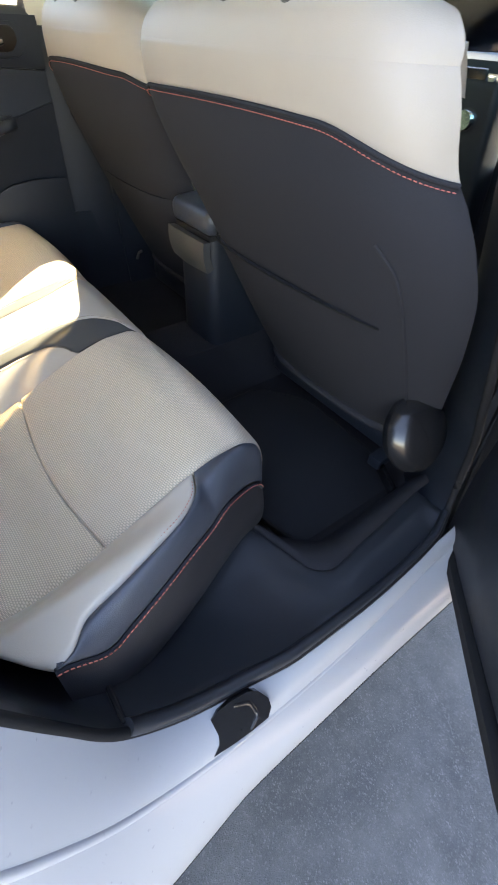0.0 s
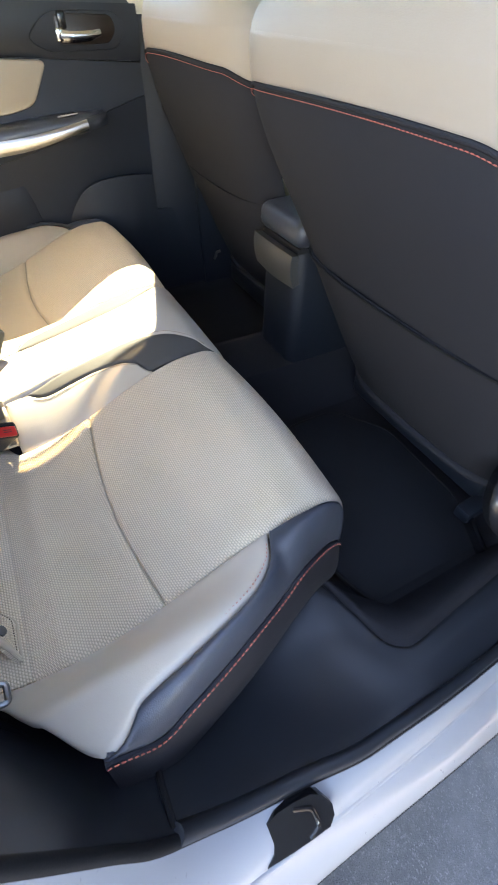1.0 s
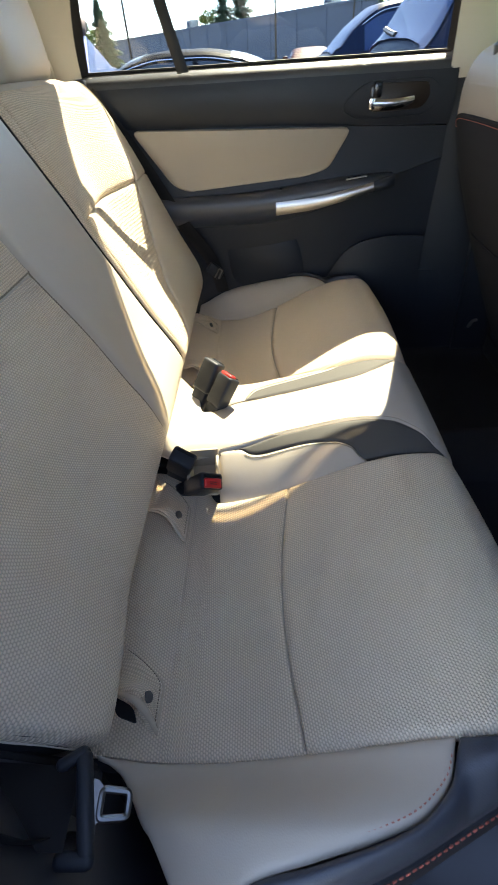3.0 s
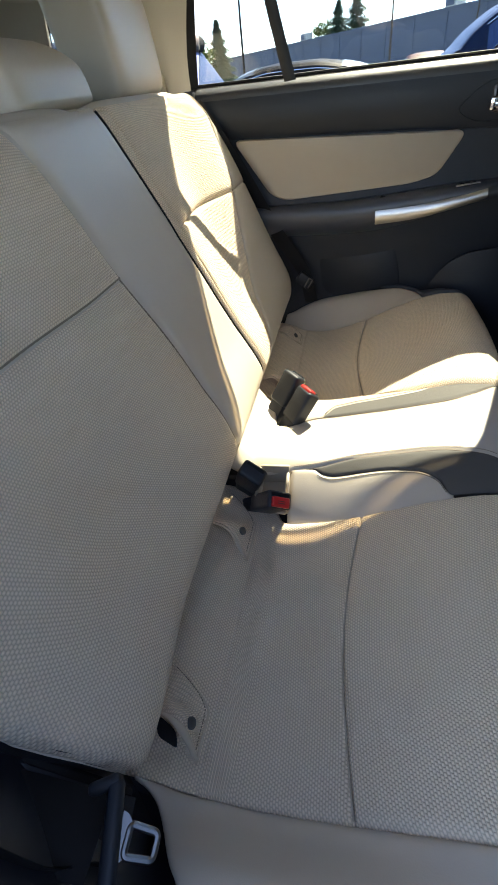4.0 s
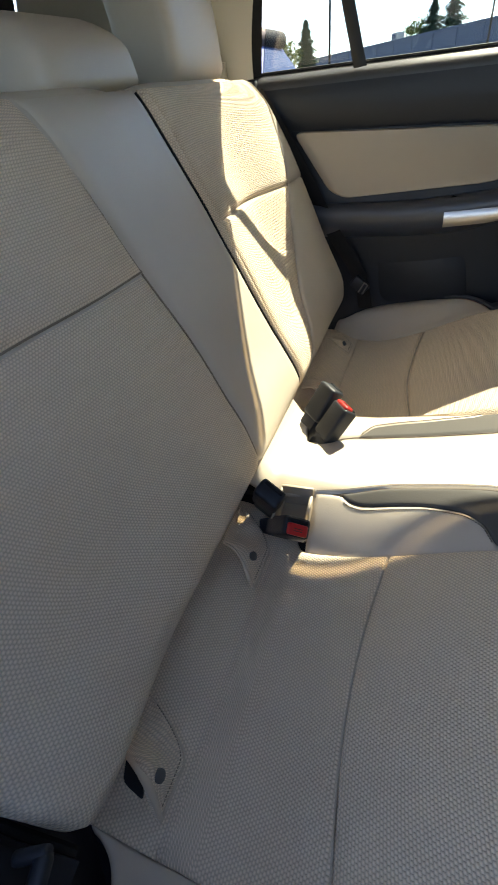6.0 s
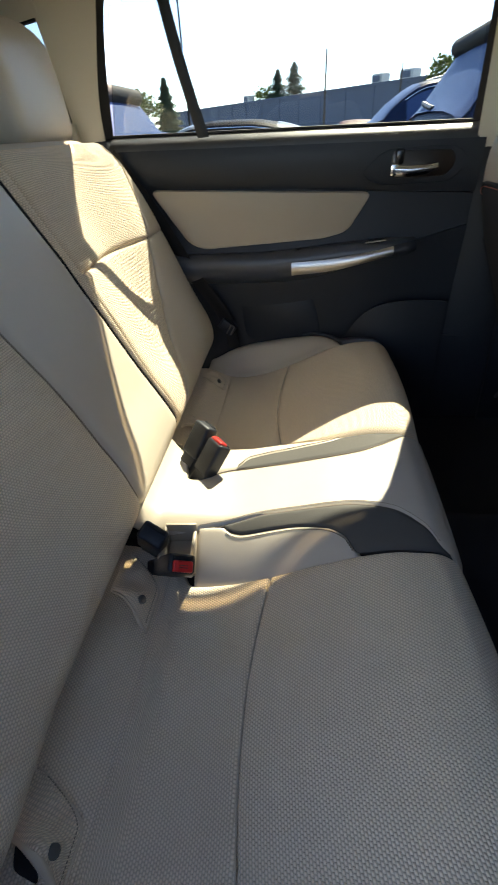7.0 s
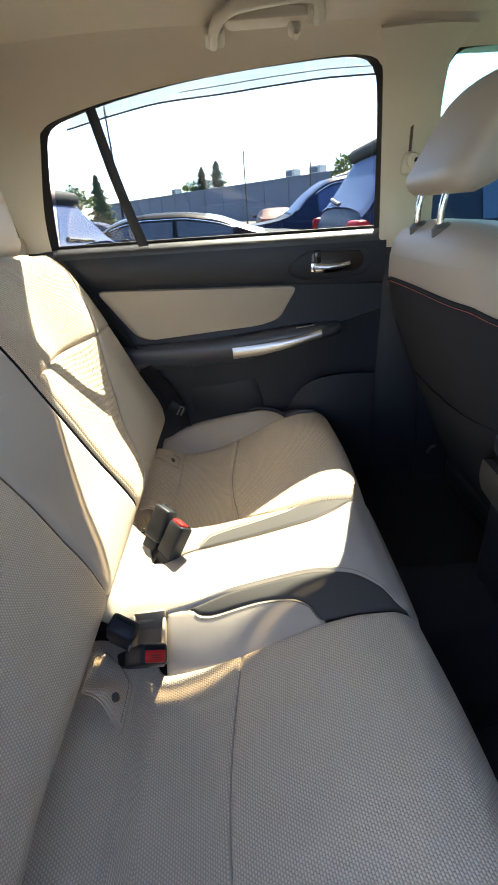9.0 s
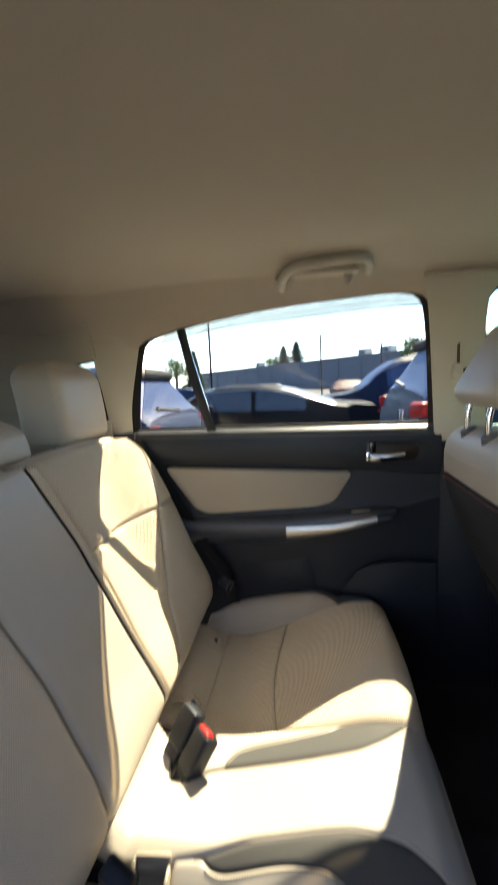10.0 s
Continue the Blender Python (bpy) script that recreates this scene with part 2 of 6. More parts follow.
def tube(points, r, seg=10, closed=False):
    pts = [Vector(p) for p in points]
    rings, up = [], Vector((0.13, 0.21, 0.97)).normalized()
    for n, p in enumerate(pts):
        a = pts[n - 1] if n or closed else p
        b = pts[(n + 1) % len(pts)] if n < len(pts) - 1 or closed else p
        way = (b - a).normalized()
        side = way.cross(up).normalized()
        over = side.cross(way)
        rr = r(n / (len(pts) - 1)) if callable(r) else r
        rings.append([tuple(p + side * math.cos(t) * rr + over * math.sin(t) * rr) for t in np.linspace(0, 2 * math.pi, seg, endpoint=False)])
    if closed:
        rings.append(rings[0])
    return loft(rings, not closed)


def ribbon(points, across, width, thick):
    """A flat band along points; across is its width's direction."""
    pts, rings = [Vector(p) for p in points], []
    for n, p in enumerate(pts):
        way = (pts[min(n + 1, len(pts) - 1)] - pts[max(n - 1, 0)]).normalized()
        side = Vector(across)
        side = (side - way * side.dot(way)).normalized() * width / 2
        over = way.cross(side).normalized() * thick / 2
        rings.append([tuple(p + side * 0.96 + over), tuple(p + side), tuple(p + side * 0.96 - over), tuple(p - side * 0.96 - over), tuple(p - side), tuple(p - side * 0.96 + over)])
    return loft(rings)


def rbox(size, at=(0, 0, 0), turn=(0, 0, 0), r=0.01, seg=3, taper=(1, 1)):
    """A box with rounded edges; taper scales its top in x and y."""
    bm = bmesh.new()
    bmesh.ops.create_cube(bm, size=1)
    for v in bm.verts:
        top = v.co.z > 0
        v.co = Vector((v.co.x * size[0] * (taper[0] if top else 1), v.co.y * size[1] * (taper[1] if top else 1), v.co.z * size[2]))
    if r:
        bmesh.ops.bevel(bm, geom=list(bm.edges), offset=r, segments=seg, profile=0.5, affect="EDGES")
    bm.transform(pose(*at, *turn))
    bm.verts.index_update()
    out = np.array([v.co[:] for v in bm.verts]), [tuple(v.index for v in f.verts) for f in bm.faces], None
    bm.free()
    return out


def prism(outline, axis, low, high, r=0.0):
    """A flat outline, in the two axes other than axis, drawn out from low to high; r rounds the high rim."""
    def lay(p, h):
        q = list(p)
        q.insert(axis, h)
        return tuple(q)

    c = np.mean(np.array(outline, float), 0)
    rings = [[lay(p, low) for p in outline]]
    if r:
        s = 1 if high > low else -1
        for k in (0.0, 0.5, 1.0):
            rings.append([lay(np.array(p) + (c - np.array(p)) / np.linalg.norm(c - np.array(p)) * r * (1 - math.sqrt(max(0.0, 1 - k * k))), high - s * r * (1 - k)) for p in outline])
    else:
        rings.append([lay(p, high) for p in outline])
    return loft(rings)


def rounded(points, r=0.02, n=5):
    """An outline in the plane with its corners rounded."""
    out, m = [], len(points)
    for k in range(m):
        a, b, c = (np.array(points[(k + d) % m], float) for d in (-1, 0, 1))
        ra = min(r, np.linalg.norm(a - b) * 0.45, np.linalg.norm(c - b) * 0.45)
        p, q = b + (a - b) / np.linalg.norm(a - b) * ra, b + (c - b) / np.linalg.norm(c - b) * ra
        for t in np.linspace(0, 1, n):
            out.append(tuple((1 - t) ** 2 * p + 2 * t * (1 - t) * b + t * t * q))
    return out


def lathe(profile, at, turn=(0, 0, 0), seg=24):
    """A solid of revolution about z from (radius, height) points."""
    m = pose(*at, *turn)
    return loft([[tuple(m @ Vector((r * math.cos(t), r * math.sin(t), h))) for t in np.linspace(0, 2 * math.pi, seg, endpoint=False)] for r, h in profile])


def joined(*pieces):
    verts, faces, uvs, n = [], [], [], 0
    for v, f, uv in pieces:
        verts.append(np.asarray(v, float))
        uvs.append(uv if uv is not None else np.zeros((len(v), 2)))
        faces += [tuple(k + n for k in face) for face in f]
        n += len(v)
    return np.concatenate(verts), faces, np.concatenate(uvs)


def stitches(points, step=0.0085, length=0.0056, r=0.0009):
    """A row of single threads along a line."""
    p = np.array(points, float)
    t = np.r_[0, np.cumsum(np.linalg.norm(np.diff(p, axis=0), axis=1))]
    out = []
    for s in np.arange(step / 2, t[-1] - step / 2, step):
        a, b = (np.array([np.interp(s + d, t, p[:, k]) for k in range(3)]) for d in (-length / 2, length / 2))
        mid = (a + b) / 2
        out.append(tube([a, a + (mid - a) * 0.4 + (0, 0, r * 0.5), b + (mid - b) * 0.4 + (0, 0, r * 0.5), b], lambda k: r * (0.5 if k in (0.0, 1.0) else 1.0), 5))
    return joined(*out)


def moved(piece, m):
    v, f, uv = piece
    return np.array([(m @ Vector(p))[:] for p in v]), f, uv


def thing(name, at=(0, 0, 0), label="", category="", group="", kind=""):
    ob = new(name)
    ob.empty_display_size = 0.1
    ob.matrix_basis = Matrix.Translation(at)
    return tagged(ob, label, category, group, kind)


def solid(name, piece, material, label="", category="", group="", kind="", sharp=42):
    """One mesh object in world coordinates."""
    verts, faces, uv = piece
    mesh = bpy.data.meshes.new(name)
    mesh.from_pydata([tuple(map(float, v)) for v in verts], [], [tuple(map(int, f)) for f in faces])
    mesh.materials.append(material)
    if uv is not None:
        layer = mesh.uv_layers.new(name="UVMap")
        index = np.empty(len(mesh.loops), np.int32)
        mesh.loops.foreach_get("vertex_index", index)
        layer.data.foreach_set("uv", np.asarray(uv, np.float32)[index].ravel())
    mesh.polygons.foreach_set("use_smooth", np.ones(len(mesh.polygons), bool))
    bm = bmesh.new()
    bm.from_mesh(mesh)
    bmesh.ops.recalc_face_normals(bm, faces=bm.faces[:])
    bm.to_mesh(mesh)
    bm.free()
    mesh.set_sharp_from_angle(angle=radians(sharp))
    return tagged(new(name, mesh), label, category, group, kind)


def part(name, piece, material, parent, label="", sharp=42):
    """One mesh, placed in world coordinates, under a thing or a part."""
    ob = solid(name, piece, material, label, sharp=sharp)
    ob.parent = parent
    m = parent.matrix_basis if parent.type == "EMPTY" else Matrix.Identity(4)
    ob.matrix_parent_inverse = m.inverted()
    return ob


# ---- the car: floor, roof, pillars ----
# x runs to the car's front, y to its far side, z up.
def strip(points_a, points_b, nu=30, nv=8, bow=0.0, thick=0.006, flip=False, lift=(0, 0, 1)):
    """A sheet between two lines of points, bowed along lift."""
    a, b = path(points_a, nu), path(points_b, nu)

    def P(u, v):
        k = u * (nu - 1)
        n = min(int(k), nu - 2)
        p, q = (np.array(s[n]) + (np.array(s[n + 1]) - np.array(s[n])) * (k - n) for s in (a, b))
        return p + (q - p) * v + np.array(lift) * bow * 4 * v * (1 - v)

    return sheet(P, nu, nv, thick, flip=flip)


def headliner(x, y):
    side = curve([(0, 0), (0.4, 0.012), (0.54, 0.04), (0.62, 0.085), (0.68, 0.14)])
    spine = curve([(-1.2, 1.50), (-0.9, 1.545), (-0.4, 1.585), (0.1, 1.605), (0.8, 1.60), (1.4, 1.53)])
    return spine(x) - side(abs(y))


ceiling = solid("ceiling", sheet(lambda u, v: (lerp(-0.84, 1.4, u), lerp(-0.555, 0.555, v), headliner(lerp(-0.84, 1.4, u), lerp(-0.555, 0.555, v))), 60, 50, 0.02, flip=True), M_LINER, "beige felt headliner of the car", "headliner", kind="structure")
roof = solid("roof", sheet(lambda u, v: (lerp(-0.95, 1.5, u), lerp(-0.61, 0.61, v), headliner(lerp(-0.95, 1.5, u), lerp(-0.61, 0.61, v)) + 0.045), 30, 26, 0.004), M_WHITE, "white painted steel roof panel", "roof", kind="structure")

# floor pan, tunnel and carpet
def carpet(x, y):
    tunnel = 0.13 * smooth(1 - (abs(y) - 0.08) / 0.10)
    rise = 0.08 * smooth((0.42 - x) / 0.14) * (1 - smooth((-0.55 - y) / 0.05))
    return 0.325 + tunnel + rise + 0.03 * smooth((abs(y) - 0.62) / 0.08)


solid("floor", sheet(lambda u, v: (lerp(-0.1, 2.0, u), lerp(-0.82, 0.72, v), carpet(lerp(-0.1, 2.0, u), lerp(-0.82, 0.72, v))), 60, 60, 0.02), M_CARPET, "charcoal carpet over the car's floor and tunnel", "carpet", kind="structure")

# the near side's sill: black scuff plate, seal, white rocker
SILL = [(-0.12, -0.775, 1.12), (-0.04, -0.79, 0.95), (0.015, -0.805, 0.81), (0.052, -0.815, 0.705), (0.080, -0.822, 0.628), (0.108, -0.830, 0.566), (0.140, -0.832, 0.520), (0.20, -0.838, 0.478), (0.28, -0.845, 0.452), (0.38, -0.856, 0.436), (0.50, -0.856, 0.424), (0.62, -0.852, 0.414), (0.74, -0.842, 0.412), (0.80, -0.822, 0.425), (0.83, -0.805, 0.49), (0.828, -0.80, 0.57), (0.805, -0.795, 0.66), (0.775, -0.79, 0.76), (0.74, -0.77, 0.92), (0.70, -0.74, 1.12)]
car_sill = thing("car_sill", (0.3, -0.85, 0.42), "white painted door sill with a black plastic scuff plate", "door sill", kind="structure")
sill_y = curve([(x, y) for x, y, z in SILL[5:14]])
sill_z = curve([(x, z) for x, y, z in SILL[5:14]])
CARPET_EDGE = curve([(0.10, -0.56), (0.40, -0.58), (0.455, -0.63), (0.475, -0.70), (0.495, -0.765), (0.53, -0.785), (0.60, -0.778), (0.72, -0.765), (0.80, -0.755)])


def scuff(u, v):
    x = lerp(0.128, 0.80, u)
    y = lerp(sill_y(x) + 0.004, CARPET_EDGE(x), v)
    dip = -0.022 * math.sin(math.pi * min(1.0, v * 1.15)) * smooth((0.50 - x) / 0.12) * smooth((x - 0.12) / 0.12)
    fall = -0.03 * smooth((v - 0.6) / 0.4) * smooth((0.48 - x) / 0.2)
    step = 0.012 * smooth((x - 0.30) / 0.10) * (1 - smooth((x - 0.42) / 0.08)) * smooth(v * 2)
    return (x, y, lerp(sill_z(x), 0.425, smooth(v * 1.4)) + dip + fall + step)


part("scuff_plate", sheet(scuff, 90, 30, 0.012, 0.002, 0.006), M_SCUFF, car_sill, "glossy black plastic scuff plate")
part("scuff_edge", tube([(x, sill_y(x) - 0.002, sill_z(x) + 0.002) for x in np.linspace(0.128, 0.80, 50)], lambda k: 0.011 - 0.004 * k, 10), M_SCUFF, car_sill)
part("seal", tube(path([(x, y - 0.006, z - 0.004) for x, y, z in SILL], 110), 0.0075, 10), M_RUBBER, car_sill, "black rubber door seal")
part("rear_jamb_trim", strip(SILL[0:7], [(-0.32, -0.62, 1.12), (-0.25, -0.62, 0.95), (-0.18, -0.62, 0.80), (-0.12, -0.61, 0.66), (-0.08, -0.60, 0.54), (-0.04, -0.60, 0.45), (0.06, -0.60, 0.40)], 50, 20, 0.03, 0.01, lift=(0.4, -0.3, 0.6)), M_SCUFF, car_sill, "black plastic trim beside the seat")
part("trim_joint", tube(path([scuff(0.0, v) for v in np.linspace(0, 0.8, 12)], 20), 0.004, 8), M_RUBBER, car_sill)
part("pillar_trim", strip(SILL[12:20], [(0.90, -0.66, 0.36), (0.94, -0.65, 0.40), (0.97, -0.65, 0.48), (0.98, -0.64, 0.57), (0.97, -0.64, 0.66), (0.95, -0.64, 0.76), (0.92, -0.63, 0.92), (0.88, -0.62, 1.12)], 40, 14, 0.02, 0.01, lift=(-0.6, 0.5, 0)), M_BLACK, car_sill, "black lower centre pillar trim")
MID = [(-0.20, -0.86, 1.12), (-0.12, -0.88, 0.95), (-0.06, -0.895, 0.82), (-0.01, -0.90, 0.70), (0.03, -0.902, 0.61), (0.07, -0.902, 0.54), (0.12, -0.90, 0.485), (0.19, -0.898, 0.440), (0.28, -0.896, 0.408), (0.38, -0.893, 0.39), (0.50, -0.888, 0.38), (0.62, -0.879, 0.376), (0.74, -0.870, 0.375), (1.3, -0.86, 0.38)]
ROCK = [(-0.30, -0.93, 1.12), (-0.22, -0.95, 0.90), (-0.16, -0.965, 0.72), (-0.11, -0.972, 0.58), (-0.05, -0.976, 0.52), (0.01, -0.971, 0.435), (0.075, -0.962, 0.365), (0.15, -0.950, 0.335), (0.235, -0.939, 0.328), (0.345, -0.936, 0.326), (0.48, -0.934, 0.330), (0.62, -0.932, 0.312), (0.74, -0.931, 0.300), (1.3, -0.92, 0.28)]
part("upper_sill", strip([(x, y - 0.012, z - 0.010) for x, y, z in SILL[:13]] + [(1.3, -0.83, 0.40)], MID, 90, 10, 0.006, 0.004, lift=(0, -0.6, 0.8)), M_WHITE, car_sill)
part("rocker", strip(MID, ROCK, 90, 12, 0.010, 0.004, lift=(0, -0.8, 0.5)), M_WHITE, car_sill)
part("rocker_groove", tube(path([(x, lerp(a[1], b[1], 0.55) - 0.004, lerp(a[2], b[2], 0.55) + 0.004) for x, a, b in ((a[0], a, b) for a, b in zip(MID[8:13], ROCK[8:13]))], 40), 0.004, 8), M_WHITE, car_sill)
part("body_crease", tube(path([(x, y - 0.001, z - 0.001) for x, y, z in MID], 120), 0.006, 10), M_WHITE, car_sill)
part("rocker_edge", tube(path([(x, y - 0.001, z) for x, y, z in ROCK], 90), 0.004, 8), M_RUBBER, car_sill, "dark lower edge of the rocker")
part("rocker_return", strip([(x, y + 0.006, z - 0.006) for x, y, z in ROCK], [(x, y + 0.20, min(z, 0.22)) for x, y, z in ROCK], 40, 4, 0.0, 0.004), M_BLACK, car_sill)
part("quarter_panel", strip([(-1.4, -0.95, 0.50), (-0.9, -0.96, 0.55), (-0.16, -0.965, 0.70)], [(-1.4, -0.93, 1.05), (-0.9, -0.92, 1.08), (-0.28, -0.93, 1.12)], 20, 6, 0.0, 0.01), M_WHITE, car_sill)

# black catch pocket for the door on the sill
catch = thing("door_catch", (0.255, -0.868, 0.43), "black plastic door catch pocket set in the white sill", "door catch")
shape = [(0.218, -0.853, 0.447), (0.232, -0.850, 0.449), (0.254, -0.850, 0.447), (0.278, -0.853, 0.444), (0.291, -0.859, 0.439), (0.300, -0.872, 0.428), (0.298, -0.882, 0.420), (0.288, -0.889, 0.415), (0.262, -0.889, 0.417), (0.236, -0.888, 0.420), (0.222, -0.887, 0.423), (0.207, -0.886, 0.428), (0.202, -0.886, 0.428), (0.214, -0.880, 0.432), (0.218, -0.872, 0.437)]
up = np.array((0.0, -0.62, 0.78))
part("pocket", loft([[tuple(np.array(p) + up * h) for p in shape] for h in (0.0, 0.021)]), M_GLOSSBLACK, catch)
for n, dx in enumerate((0.012,)):
    part("rib", tube(path([np.array((0.240 + dx, -0.856, 0.4445 - 0.0006 * n)) + up * 0.019, np.array((0.262 + dx, -0.866, 0.436)) + up * 0.021, np.array((0.264 + dx, -0.878, 0.426)) + up * 0.021, np.array((0.248 + dx, -0.887, 0.419)) + up * 0.019], 16), 0.003, 8), M_GLOSSBLACK, catch)

# floor mat with its raised rim, carpet swelling round it
mat = thing("floor_mat", (0.68, -0.48, 0.36), "dark charcoal carpet floor mat on the rear floor", "floor mat")
OUT = rounded([(0.56, -0.700), (0.80, -0.706), (0.83, -0.66), (0.88, -0.58), (0.89, -0.33), (0.835, -0.25), (0.80, -0.205), (0.68, -0.205), (0.54, -0.24), (0.53, -0.60)], 0.03)
part("carpet_top", prism(OUT, 2, 0.335, 0.350, 0.004), M_MATPILE, mat)
part("binding", tube([(x, y, 0.348) for x, y in OUT], 0.004, 8, True), M_RUBBER, mat)
swell = thing("carpet_edge", (0.6, -0.72, 0.38), "charcoal carpet swelling up to the door sill", "carpet", kind="structure")


def swelling(u, v):
    x = lerp(0.44, 0.84, u)
    yo = CARPET_EDGE(x)
    yi = lerp(yo + 0.16, -0.695, smooth((x - 0.50) / 0.08))
    y = lerp(yo, yi, v)
    return (x, y, lerp(0.424, 0.345, v ** 1.5) + 0.026 * math.sin(math.pi * v ** 0.8) * smooth((x - 0.43) / 0.05))


part("swell", sheet(swelling, 50, 20, 0.01), M_CARPET, swell)

# seat rail at the near front seat's foot
rail = thing("seat_rail", (0.84, -0.66, 0.36), "black steel seat rail end on the floor", "seat rail")
part("rail", joined(rbox((0.16, 0.035, 0.03), (0.90, -0.62, 0.385), (0, 0, 4), 0.006, 2)), M_BLACK, rail)
part("bracket", rbox((0.012, 0.10, 0.03), (0.822, -0.665, 0.372), (0, 0, -28), 0.004, 2), M_GLOSSBLACK, rail)

# far side wall under and behind the far door
far_wall = thing("wall_far", (0.2, 0.75, 0.5), "white outer body side of the car's far side", "car body", kind="structure")
part("outer_skin", strip([(-1.4, 0.86, 0.28), (0.2, 0.90, 0.26), (2.0, 0.88, 0.28)], [(-1.4, 0.80, 1.10), (0.2, 0.79, 1.12), (2.0, 0.80, 1.05)], 20, 8, 0.03, 0.01, lift=(0, 1, 0)), M_WHITE, far_wall)
part("kick_panel", strip([(0.55, 0.66, 0.33), (0.75, 0.67, 0.33), (1.3, 0.66, 0.33)], [(0.60, 0.69, 0.62), (0.8, 0.68, 0.62), (1.3, 0.66, 0.62)], 16, 6, 0.0, 0.02), M_BLACK, far_wall)


# ---- far rear door ----
door = thing("door_1", (0.2, 0.72, 0.75), "closed rear door with black trim, beige insert and window", "car door", kind="structure")
WIN = [(-0.268, 1.150), (-0.262, 1.19), (-0.214, 1.395), (-0.198, 1.421), (-0.10, 1.452), (0.02, 1.475), (0.18, 1.496), (0.36, 1.509), (0.52, 1.515), (0.57, 1.508), (0.594, 1.486), (0.604, 1.45), (0.625, 1.25), (0.633, 1.150)]


def lean(z):
    """How far out the far window's plane lies at a height."""
    return lerp(0.712, 0.628, (z - 1.145) / 0.38)


def rim(grow, n=70, up=None):
    """The window's outline, grown outward by grow at its sides and up at its top, as x and z."""
    up = grow if up is None else up
    c = np.array([0.19, 1.30])
    top = path(WIN, n)
    out = []
    for x, z in top:
        d = np.array([x, z]) - c
        d = d / np.linalg.norm(d)
        out.append((x + d[0] * grow, z + (d[1] * up if z > 1.16 else 0)))
    return out


def band(g0, g1, y0, y1, thick=0.006, up=None):
    a, b = [(x, lean(z) + y0, z) for x, z in rim(g0)], [(x, lean(z) + y1, z) for x, z in rim(g1, up=up)]
    return strip(a, b, 70, 4, 0.0, thick)


frame_1 = part("window_frame", band(-0.001, 0.022, -0.002, -0.014, 0.008, -0.001), M_RUBBER, door, "black rubber seal round the window")
part("outer_frame", band(0.016, 0.050, 0.034, 0.034, 0.01, 0.05), M_GLOSSBLACK, door)
part("divider", strip([(-0.031, 0.690, 1.148), (-0.066, 0.66, 1.30), (-0.094, 0.633, 1.465)], [(-0.011, 0.690, 1.148), (-0.049, 0.66, 1.30), (-0.081, 0.633, 1.468)], 20, 4, 0.004, 0.010, lift=(0, -1, 0)), M_BLACK, door, "black bar between door window and quarter pane")


def glass(x0, x1, name, label):
    zt = curve([(x, z) for x, z in WIN[2:10]])
    x0f, x1f = (f if callable(f) else (lambda z, f=f: f) for f in (x0, x1))

    def P(u, v):
        z0 = 1.12
        x = lerp(x0f(1.15), x1f(1.15), u)
        z1 = zt(x) + 0.004
        z = lerp(z0, z1, v)
        x = lerp(x0f(z), x1f(z), u)
        return (x, lean(z) + 0.012, min(z, zt(x) + 0.006))

    return part(name, sheet(P, 24, 12, 0.004), M_GLASS, door, label)


glass(lambda z: lerp(-0.02, -0.085, (z - 1.15) / 0.31), 0.636, "window_pane", "clear side window glass")
glass(lambda z: lerp(-0.270, -0.205, (z - 1.15) / 0.27), lambda z: lerp(-0.024, -0.088, (z - 1.15) / 0.31), "quarter_pane", "clear fixed quarter glass")
# tinted wind deflector along the window's top, outside
VISOR = path([(-0.165, 1.424), (-0.035, 1.447), (0.082, 1.463), (0.24, 1.471), (0.377, 1.480), (0.514, 1.486), (0.65, 1.486)], 40)
VISOR_TOP = path([(-0.17, 1.447), (-0.04, 1.487), (0.08, 1.502), (0.24, 1.520), (0.38, 1.530), (0.52, 1.534), (0.66, 1.530)], 40)
visor = part("wind_deflector", strip([(x, lean(z) + 0.026, z) for x, z in VISOR], [(x, lean(z) + 0.022, z) for x, z in VISOR_TOP], 40, 6, 0.006, 0.002, lift=(0, 1, 0)), M_SMOKE, door, "smoked plastic wind deflector")
part("visor_edge", joined(tube([(x, lean(z) + 0.025, z) for x, z in VISOR], 0.0018, 6), tube([(lerp(a[0], b[0], 0.34), lean(a[1]) + 0.024, lerp(a[1], b[1], 0.34)) for a, b in zip(VISOR[14:], VISOR_TOP[14:])], 0.0009, 6)), M_BLACK, visor)

# belt ledge, upper trim
LEDGE = curve([(0.0, 0.0), (0.6, 0.034), (0.8, 0.041), (1.0, 0.043)])
LEDGE_Z = curve([(0.0, 0.004), (0.6, -0.010), (0.8, -0.018), (1.0, -0.034)])
part("belt_ledge", sheet(lambda u, v: (lerp(-0.30, 0.665, u), 0.722 - LEDGE(v), 1.149 + LEDGE_Z(v) - 0.006 * u), 30, 20, 0.006), M_LEDGE, door, "rounded black ledge under the window")
part("glass_seal", tube([(x, 0.7115, 1.1555 - 0.006 * (x + 0.3)) for x in np.linspace(-0.285, 0.645, 30)], 0.0055, 8), M_RUBBER, door)
part("gap_filler", rbox((0.05, 0.012, 0.16), (0.668, 0.712, 1.02), (0, 0, 0), 0.002, 1), M_BLACK, door)
BELT = [(-0.32, 0.681, 1.122), (0.2, 0.681, 1.119), (0.66, 0.681, 1.115)]
GROOVE = [(-0.32, 0.684, 1.046), (-0.17, 0.688, 1.042), (0.2, 0.690, 1.030), (0.42, 0.690, 1.018), (0.66, 0.686, 1.008)]
part("upper_trim", strip(BELT, GROOVE, 40, 10, 0.008, 0.012, lift=(0, -1, 0)), M_BLACK, door, "black grained upper door trim")
